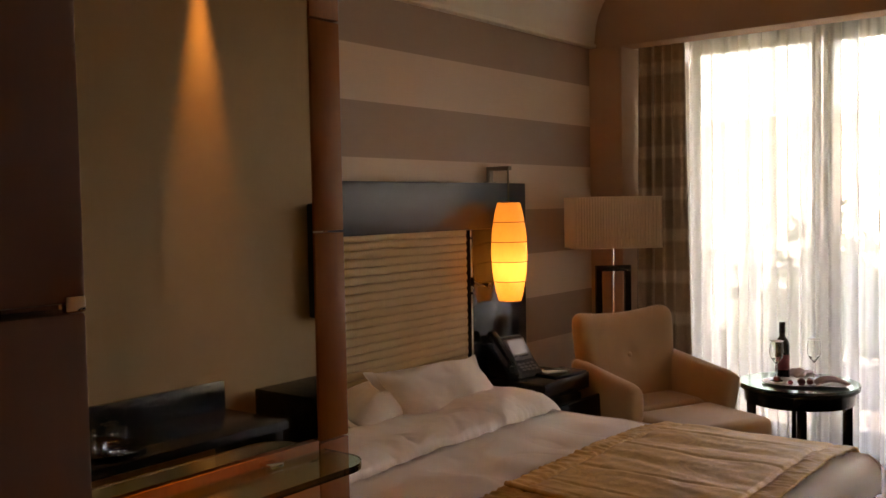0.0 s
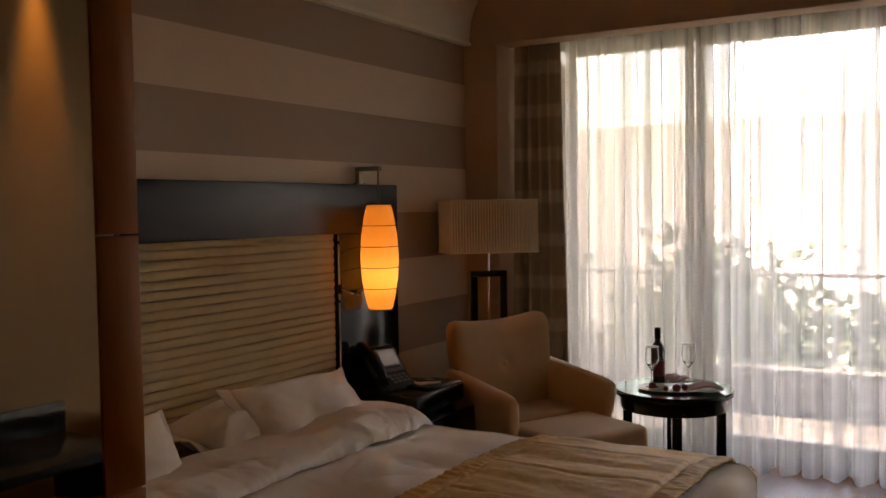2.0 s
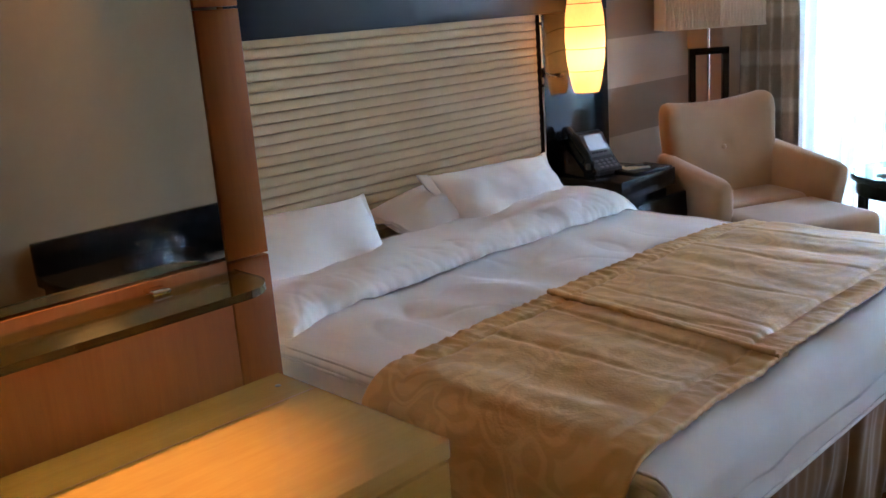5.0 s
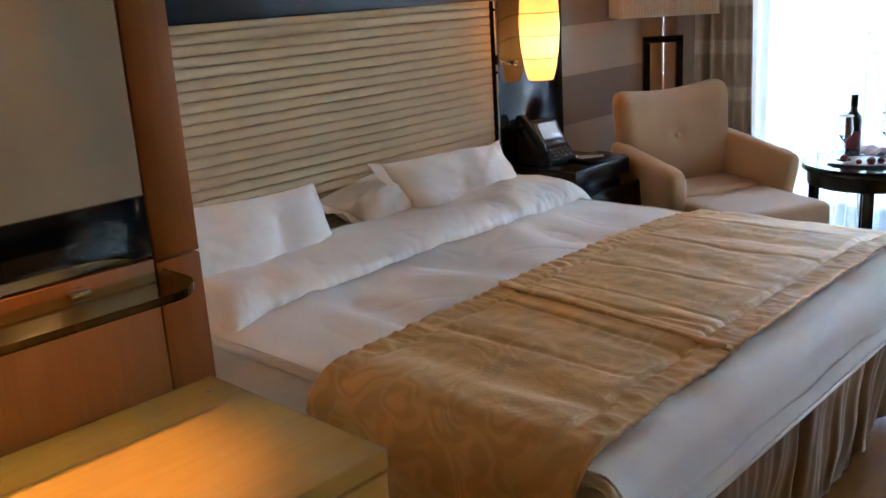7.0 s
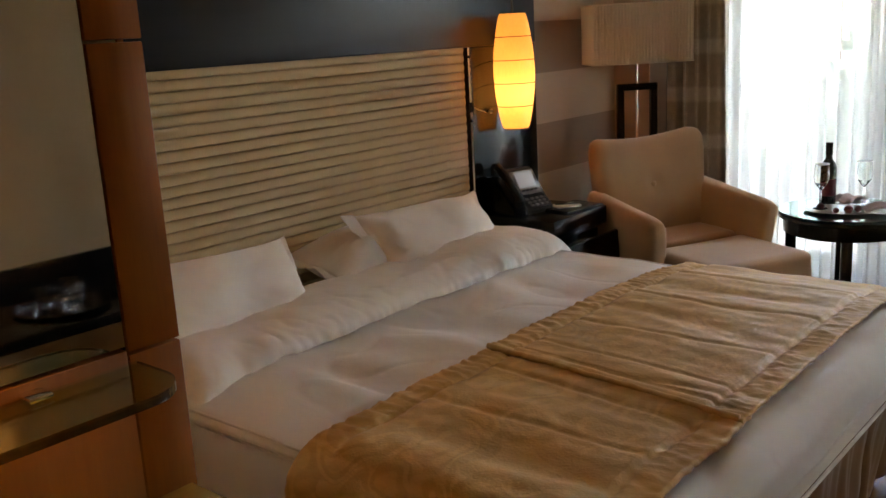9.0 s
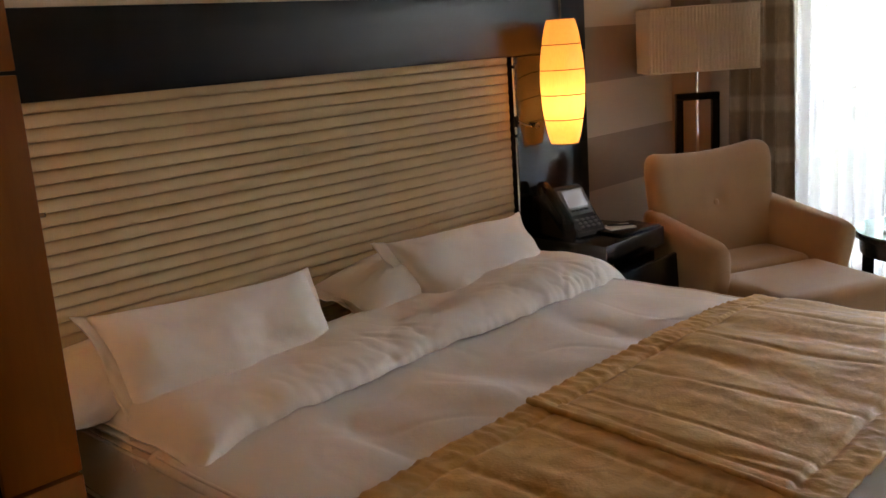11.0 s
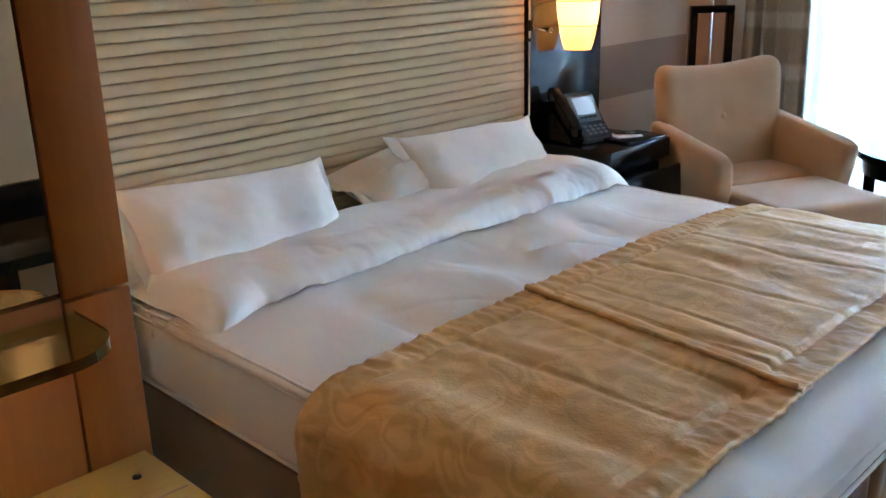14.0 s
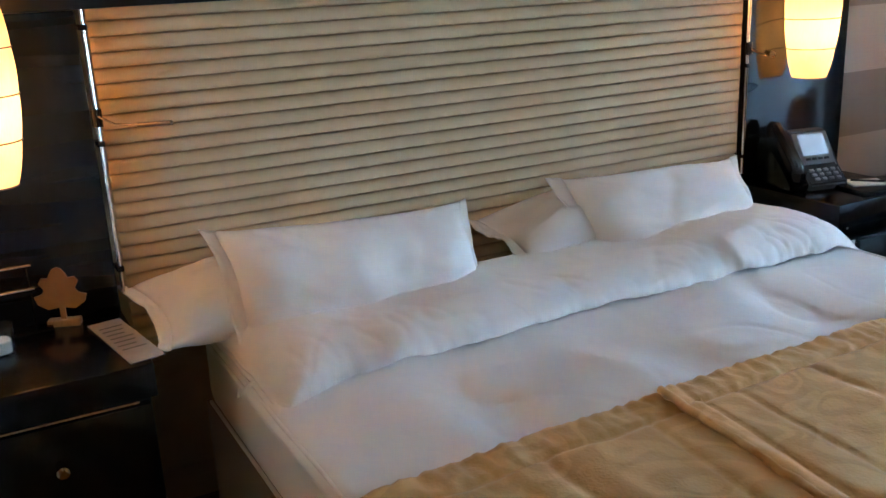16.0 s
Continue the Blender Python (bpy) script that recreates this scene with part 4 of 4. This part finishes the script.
# ---------------- nightstands ----------------
def nightstand(y0, y1, open_by, label):
    n = thing("nightstand", label, "nightstand", "nightstands")
    part("top", box(-2.772, -2.38, y0, y1, 0.605, 0.68, 0.003), "black", n)
    part("trim_line", box(-2.3805, -2.3775, y0 + 0.04, y1 - 0.04, 0.600, 0.6045), "chrome", n, "thin polished trim")
    part("body", box(-2.772, -2.42, y0 + 0.01, y1 - 0.01, 0.08, 0.60, 0.002), "black", n)
    fx = -2.418 + open_by
    d = part("drawer", box(fx, fx + 0.02, y0 + 0.012, y1 - 0.012, 0.36, 0.585, 0.003), "black", n)
    if open_by:
        part("drawer_box", box(-2.419, fx, y0 + 0.03, y1 - 0.03, 0.38, 0.50), "black_board", n)
        part("papers", box(-2.41, fx - 0.012, y0 + 0.06, y1 - 0.05, 0.501, 0.545, 0.002), "paper", n, "white papers in the open drawer")
    kn = part("knob", lathe([(0, 0), (0.006, 0), (0.006, 0.012), (0.013, 0.016), (0.013, 0.022), (0, 0.026)], 16), "chrome", n, "round polished knob")
    kn.parent = d
    kn.matrix_basis = pose(fx + 0.02, (y0 + y1) / 2, 0.49, 0, 90, 0)
    part("drawer", box(-2.418, -2.398, y0 + 0.012, y1 - 0.012, 0.09, 0.352, 0.003), "black", n)
    part("plinth", box(-2.76, -2.44, y0 + 0.02, y1 - 0.02, 0.0, 0.08), "black", n)


nightstand(3.63, 4.035, 0.09, "black lacquered nightstand with its drawer ajar")
nightstand(1.165, 1.575, 0.0, "black lacquered nightstand with round knob")

# desk telephone
ph = thing("telephone", "dark grey desk telephone with a tilted display", "telephone", "", (-2.645, 3.768, 0.6805), 78)
ph.matrix_world = ph.matrix_world @ Matrix.Scale(0.97, 4)
bm = bmesh.new()
side = [(-0.10, 0.0), (0.105, 0.0), (0.105, 0.022), (0.045, 0.062), (-0.030, 0.178), (-0.062, 0.184), (-0.10, 0.10)]
fa = [bm.verts.new((-0.045, -y, z)) for y, z in side]
fb = [bm.verts.new((0.105, -y, z)) for y, z in side]
bm.faces.new(fa)
bm.faces.new(fb[::-1])
for k in range(len(side)):
    bm.faces.new((fa[k], fb[k], fb[(k + 1) % len(side)], fa[(k + 1) % len(side)]))
bmesh.ops.bevel(bm, geom=bm.edges[:], offset=0.006, segments=2, affect="EDGES")
part("body", bm, "plastic", ph)
cradle = [(-0.10, 0.0), (0.10, 0.0), (0.10, 0.03), (0.03, 0.075), (-0.04, 0.15), (-0.10, 0.155)]
bm = bmesh.new()
fa = [bm.verts.new((-0.118, -y, z)) for y, z in cradle]
fb = [bm.verts.new((-0.046, -y, z)) for y, z in cradle]
bm.faces.new(fa)
bm.faces.new(fb[::-1])
for k in range(len(cradle)):
    bm.faces.new((fa[k], fb[k], fb[(k + 1) % len(cradle)], fa[(k + 1) % len(cradle)]))
bmesh.ops.bevel(bm, geom=bm.edges[:], offset=0.008, segments=2, affect="EDGES")
part("cradle", bm, "black", ph, "black handset cradle")
slope = pose(0.030, -0.006, 0.123, 57, 0, 0)
bz_ = part("bezel", box(-0.068, 0.068, -0.058, 0.058, 0, 0.005, 0.002), "key", ph, "grey display surround")
bz_.matrix_basis = slope
sc = part("screen", box(-0.050, 0.050, -0.026, 0.050, 0.0052, 0.008, 0.001), "screen", ph, "pale lit display")
sc.matrix_basis = slope
for c in range(4):
    sk = part("soft_key", box(-0.009, 0.009, -0.004, 0.004, 0.0052, 0.009, 0.001), "plastic", ph)
    sk.matrix_basis = slope @ pose(-0.036 + 0.024 * c, -0.040, 0)
keys = pose(0.030, -0.076, 0.046, 34, 0, 0)
for r in range(3):
    for c in range(4):
        kk = part("key", box(-0.009, 0.009, -0.006, 0.006, 0, 0.006, 0.002), "key", ph)
        kk.matrix_basis = keys @ pose(-0.042 + 0.028 * c, -0.02 + 0.02 * r, 0)
hs = part("handset", tube([(-0.082, -0.092, 0.058), (-0.082, -0.075, 0.090), (-0.082, -0.035, 0.128), (-0.082, 0.005, 0.168), (-0.082, 0.045, 0.200), (-0.082, 0.070, 0.196)], 0.020, 12), "black", ph, "black curved handset")
for yy, zz_ in ((-0.085, 0.055), (0.058, 0.182)):
    part("ear_cup", lathe([(0, -0.02), (0.024, -0.018), (0.027, 0.012), (0.018, 0.024), (0, 0.026)], 16, None, (-0.082, yy, zz_)), "black", hs)

folder = thing("writing_folder", "black leather writing folder on the nightstand", "folder", "", (-2.47, 3.90, 0.6805), -8)
part("cover", box(-0.08, 0.075, -0.11, 0.12, 0, 0.012, 0.003), "black", folder)
pad = thing("notepad", "small white notepad with a pen", "notepad", "", (-2.49, 3.885, 0.693), -30)
part("sheets", box(-0.04, 0.04, -0.055, 0.055, 0, 0.006, 0.001), "paper", pad)
pen = thing("pen", "slim dark pen lying on the notepad", "pen", "", (-2.485, 3.885, 0.7035), 40)
part("barrel", tube([(-0.05, 0, 0), (0.05, 0, 0)], 0.0035), "plastic", pen)

# on the other nightstand
leaf = thing("leaf_ornament", "orange wooden leaf ornament on a small block", "ornament", "", (-2.725, 1.446, 0.6805), 68)
part("block", box(-0.036, 0.036, -0.014, 0.014, 0, 0.016, 0.002), "leaf_wood", leaf)
half = [(0.006, 0.0), (0.006, 0.028), (0.030, 0.024), (0.052, 0.038), (0.058, 0.056), (0.040, 0.062), (0.034, 0.072), (0.044, 0.088), (0.036, 0.100), (0.022, 0.098), (0.018, 0.108), (0.010, 0.120)]
outline = [(x, z) for x, z in half] + [(0, 0.124)] + [(-x, z) for x, z in reversed(half)]
bm = bmesh.new()
fr_ = bm.faces.new([bm.verts.new((x, -0.003, 0.016 + z)) for x, z in outline])
ex = bmesh.ops.extrude_face_region(bm, geom=[fr_])
bmesh.ops.translate(bm, verts=[g for g in ex["geom"] if isinstance(g, bmesh.types.BMVert)], vec=(0, 0.006, 0))
part("leaf", bm, "leaf_wood", leaf, "", False)
card = thing("menu_card", "long printed white card lying at the nightstand edge", "card", "", (-2.53, 1.548, 0.6805), 9)
part("card", box(-0.155, 0.13, -0.037, 0.037, 0, 0.003, 0.0008), "card", card)
for k in range(7):
    part("text_bar", box(-0.11 + 0.026 * k, -0.104 + 0.026 * k, -0.026, 0.026 - 0.006 * (k % 3), 0.0031, 0.0035), "print", card)
clock = thing("bar_stand", "polished double bar stand on the nightstand", "stand", "", (-2.72, 1.33, 0.6805))
part("base", box(-0.03, 0.03, -0.09, 0.09, 0, 0.008, 0.002), "black", clock)
for z in (0.10, 0.155):
    part("bar", tube([(0, -0.09, z), (0, 0.065, z)], 0.004), "chrome", clock, "polished bar")
for y in (-0.08, 0.055):
    part("upright", tube([(0, y, 0.008), (0, y, 0.156)], 0.003), "black", clock)
cup = thing("glass_cup", "small glass with a white candle", "candle", "", (-2.62, 1.305, 0.6805))
part("cup", lathe([(0, 0.0), (0.026, 0.0), (0.031, 0.065), (0.029, 0.065), (0.024, 0.004), (0, 0.004)], 20), "glass", cup)
part("candle", lathe([(0, 0.0045), (0.022, 0.0045), (0.023, 0.03), (0.02, 0.033), (0, 0.032)], 18), "porcelain", cup, "white wax")

# ---------------- armchair ----------------
F_AZ = -25.0
RBx, RBy = -2.256, 4.70
fx_, fy_ = math.cos(radians(F_AZ)), math.sin(radians(F_AZ))
wx_, wy_ = -fy_, fx_
CX, CY = RBx - 0.31 * wx_ + 0.30 * fx_, RBy - 0.31 * wy_ + 0.30 * fy_
chair = thing("armchair", "beige upholstered armchair with buttoned back", "armchair", "", (CX, CY, 0), F_AZ)
# local frame: x forward, y to the far side


def chair_back():
    bm_ = soft_block(-0.06, 0.06, -0.30, 0.30, 0.34, 0.925, 0.055, seed=2.0, amp=0.003)
    for v_ in bm_.verts:
        x, y, z = v_.co
        c = (z - 0.34) / 0.585
        a_ = y / 0.30
        w = 0.90 + 0.14 * c - 0.05 * max(0, c - 0.85) / 0.15
        z2 = 0.34 + (z - 0.34) * (1 + 0.058 * abs(a_) ** 1.8 + 0.012 * a_ - 0.010)
        if x > 0:
            x -= sum(0.018 * math.exp(-(y ** 2 + (z2 - bz) ** 2) / 0.0012) for bz in (0.715,))
            x += 0.022 * math.sin(math.pi * min(1, max(0, c))) * (1 - a_ * a_)
        v_.co = Vector((x - 0.245 - 0.115 * c + 0.045 * a_ * a_ * c, y * w, z2))
    return bm_


back = part("backrest", chair_back(), "chair", chair)
for bz in (0.715,):
    c = (bz - 0.34) / 0.585
    bt = part("button", lathe([(0, -0.004), (0.013, -0.003), (0.014, 0.001), (0.009, 0.004), (0, 0.005)], 18), "chair", back)
    bt.matrix_basis = pose(0.06 - 0.245 - 0.115 * c - 0.018 + 0.022 * math.sin(math.pi * c) + 0.001, 0, bz, 0, 78, 0)


def arm_block(s):
    bm_ = bmesh.new()
    rings = []
    N = 18
    for i in range(N + 1):
        k = i / N
        nose = max(0.0, (k - 0.80) / 0.20)
        x = -0.29 + 0.43 * k
        zt = 0.715 - 0.06 * k - 0.018 * nose ** 3
        th = 0.052 * math.sqrt(max(0.12, 1 - 0.45 * nose ** 4))
        zb = 0.11
        ring = []
        for j in range(28):
            a_ = 2 * math.pi * j / 28
            ca, sa = math.cos(a_), math.sin(a_)
            yy = th * math.copysign(abs(ca) ** 0.55, ca)
            hz_ = (zt - zb) / 2
            zz2 = (zt + zb) / 2 + hz_ * math.copysign(abs(sa) ** 0.28, sa)
            fl_ = 0.06 * (zz2 - zb) / 0.6 + 0.012 * k
            lean = 0.055 * (zz2 - 0.42) / 0.3 * nose
            ring.append(bm_.verts.new((x + lean, s * (0.268 + yy + fl_ - 0.03), zz2)))
        rings.append(ring)
    for r0, r1 in zip(rings, rings[1:]):
        for j in range(28):
            bm_.faces.new((r0[j], r0[(j + 1) % 28], r1[(j + 1) % 28], r1[j]))
    bm_.faces.new(rings[0][::-1])
    mid = sum((v_.co for v_ in rings[-1]), Vector()) / 28
    tip = [bm_.verts.new(v_.co.lerp(mid, 0.35) + Vector((0.010, 0, 0))) for v_ in rings[-1]]
    for j in range(28):
        bm_.faces.new((rings[-1][j], rings[-1][(j + 1) % 28], tip[(j + 1) % 28], tip[j]))
    bm_.faces.new(tip)
    return bm_


for s in (-1, 1):
    part("arm", arm_block(s), "chair", chair)
part("seat_cushion", soft_block(-0.26, 0.045, -0.245, 0.245, 0.30, 0.515, 0.035, seed=3.0, amp=0.004), "chair", chair)
part("frame", soft_block(-0.27, 0.04, -0.245, 0.245, 0.10, 0.299, 0.02, seed=9.0, amp=0.002), "chair", chair)
for x in (-0.24, 0.02):
    for y in (-0.22, 0.22):
        part("leg", lathe([(0, 0), (0.016, 0), (0.022, 0.10), (0, 0.10)], 12, None, (x, y, 0)), "black", chair)
stool = thing("footstool", "beige upholstered footstool pushed up to the armchair", "footstool", "", (CX, CY, 0), F_AZ)
part("cushion", soft_block(0.052, 0.475, -0.265, 0.245, 0.30, 0.505, 0.035, seed=6.0, amp=0.004), "chair", stool)
part("frame", soft_block(0.06, 0.465, -0.255, 0.235, 0.14, 0.302, 0.02, seed=7.0, amp=0.002), "chair", stool)
for x in (0.09, 0.44):
    for y in (-0.22, 0.2):
        part("leg", lathe([(0, 0), (0.016, 0), (0.022, 0.145), (0, 0.145)], 12, None, (x, y, 0)), "black", stool)

# ---------------- floor lamp ----------------
fl = thing("floor_lamp", "floor lamp with black open frame and pleated cream box shade", "lamp", "", (-2.53, 4.58, 0), 45)
part("base", box(-0.13, 0.13, -0.10, 0.10, 0, 0.03, 0.004), "black", fl)
for x in (-0.095, 0.065):
    part("upright", box(x, x + 0.03, -0.02, 0.02, 0.03, 1.125, 0.003), "black", fl)
part("crossbar", box(-0.095, 0.095, -0.02, 0.02, 1.1255, 1.157, 0.003), "black", fl)
part("stem", tube([(0, 0, 0.03), (0, 0, 1.40)], 0.006), "chrome", fl, "slim chrome stem")
bm = bmesh.new()
hw, hd, zb, zt_ = 0.235, 0.115, 1.255, 1.522
pts = []
nx_, ny_ = 64, 32
for k in range(nx_):
    pts.append((-hw + 2 * hw * k / nx_, -hd, 0, -1))
for k in range(ny_):
    pts.append((hw, -hd + 2 * hd * k / ny_, 1, 0))
for k in range(nx_):
    pts.append((hw - 2 * hw * k / nx_, hd, 0, 1))
for k in range(ny_):
    pts.append((-hw, hd - 2 * hd * k / ny_, -1, 0))
lo_, hi_ = [], []
for k, (x, y, nx1, ny1) in enumerate(pts):
    o = 0.0022 if k % 2 else -0.0012
    lo_.append(bm.verts.new((x + nx1 * o, y + ny1 * o, zb)))
    hi_.append(bm.verts.new((x + nx1 * o, y + ny1 * o, zt_)))
for k in range(len(pts)):
    j = (k + 1) % len(pts)
    bm.faces.new((lo_[k], lo_[j], hi_[j], hi_[k]))
shade = part("shade", bm, "pleat", fl, "cream pleated silk box shade", False)
for z in (zb, zt_):
    part("shade_band", tube([(-hw, -hd, z), (hw, -hd, z), (hw, hd, z), (-hw, hd, z), (-hw, -hd, z)], 0.004), "pleat", fl)
part("spider", tube([(-hw, 0, 1.40), (hw, 0, 1.40)], 0.003), "chrome", fl)

# ---------------- round table ----------------
TX, TY, TZ = -1.69, 5.02, 0.54
tb = thing("round_table", "black round side table with a glass top", "table", "", (TX, TY, 0))
part("tabletop", lathe([(0, 0.505), (0.285, 0.505), (0.298, 0.512), (0.298, 0.526), (0.29, 0.531), (0, 0.531)], 56), "black", tb)
part("apron", lathe([(0.27, 0.44), (0.275, 0.5045), (0.245, 0.5045), (0.245, 0.44), (0.27, 0.44)], 56), "black", tb)
part("glass_top", lathe([(0, 0.532), (0.296, 0.532), (0.299, 0.536), (0.296, 0.540), (0, 0.540)], 56), "shelf_glass", tb, "thin green-edged glass")
for k in range(4):
    lg = part("leg", box(-0.024, 0.024, -0.024, 0.024, 0, 0.4395, 0.004), "black", tb)
    a = radians(20 + 90 * k)
    lg.matrix_basis = pose(0.235 * math.cos(a), 0.235 * math.sin(a), 0, 0, 0, 20 + 90 * k)
part("lower_shelf", box(-0.15, 0.15, -0.15, 0.15, 0.09, 0.115, 0.004), "black", tb)
bot = thing("wine_bottle", "dark red wine bottle on the side table", "bottle", "", (-1.79, 5.07, TZ + 0.0005))
bt_ = part("bottle", lathe([(0, 0), (0.034, 0), (0.037, 0.004), (0.037, 0.18), (0.033, 0.20), (0.016, 0.225), (0.014, 0.24), (0.014, 0.285), (0.0155, 0.286), (0.0155, 0.30), (0, 0.30)], 28), "bottle", bot)
part("label", lathe([(0.0374, 0.05), (0.0374, 0.13), (0.0372, 0.13), (0.0372, 0.05), (0.0374, 0.05)], 28), "berry", bt_, "dark red paper label")
part("capsule", lathe([(0.0156, 0.243), (0.0162, 0.243), (0.0162, 0.301), (0, 0.302)], 20), "black", bt_, "dark foil capsule")


def wine_glass(x, y):
    g = thing("wine_glass", "tall clear wine glass with a paper cover", "glass", "covered wine glasses", (x, y, TZ + 0.012))
    part("bowl", lathe([(0, 0.0), (0.034, 0.0), (0.03, 0.003), (0.004, 0.008), (0.0035, 0.085), (0.012, 0.095), (0.030, 0.12), (0.036, 0.15), (0.030, 0.205), (0.0285, 0.205), (0.034, 0.15), (0.028, 0.122), (0.010, 0.099), (0, 0.096)], 28), "glass", g)
    part("cover", lathe([(0, 0.2055), (0.034, 0.2055), (0.034, 0.209), (0, 0.209)], 28), "paper", g, "round paper cover")


wine_glass(-1.775, 4.93)
wine_glass(-1.63, 5.08)
plate = thing("serving_plate", "oval white plate of chocolates and fruit", "plate", "", (-1.69, 4.95, TZ + 0.0005), 15)
bm = lathe([(0, 0.004), (0.12, 0.004), (0.16, 0.012), (0.162, 0.010), (0.12, 0.0), (0, 0.0)], 36)
for v_ in bm.verts:
    v_.co.y *= 0.72
part("plate", bm, "porcelain", plate)
for k, (dx, dy, r) in enumerate(((-0.08, -0.03, 0.02), (0.05, -0.05, 0.022), (0.08, -0.01, 0.018), (0.0, -0.065, 0.015))):
    fr2 = thing("strawberry", "dark red chocolate-dipped strawberry", "fruit", "fruit on the plate", (-1.69 + dx, 4.95 + dy, TZ + 0.0050))
    part("fruit", lathe([(0, 0), (r * 0.6, r * 0.15), (r, r * 0.8), (r * 0.8, r * 1.4), (r * 0.3, r * 1.7), (0, r * 1.75)], 14), "berry", fr2)
for k, (x, y, rz, s) in enumerate(((-1.52, 4.99, 10, 1.0), (-1.72, 5.16, 60, 0.9))):
    pl = thing("side_plate", "small white plate with folded napkin", "plate", "side plates", (x, y, TZ + 0.0005), rz)
    part("plate", lathe([(0, 0.004), (0.06, 0.004), (0.088, 0.013), (0.09, 0.012), (0.06, 0.0), (0, 0.0)], 32), "porcelain", pl)
    np_ = thing("napkin", "folded rose cotton napkin on a plate", "napkin", "napkins", (x, y, TZ + 0.0065), rz + 20)
    part("cloth", sheet(lambda u, v: (-0.08 * s + 0.16 * s * u, -0.05 + 0.10 * v, 0.012 + 0.03 * s * math.sin(math.pi * u) * (0.6 + 0.4 * v) + 0.006 * math.sin(v * 12)), 16, 16, 0.01), "napkin", np_)
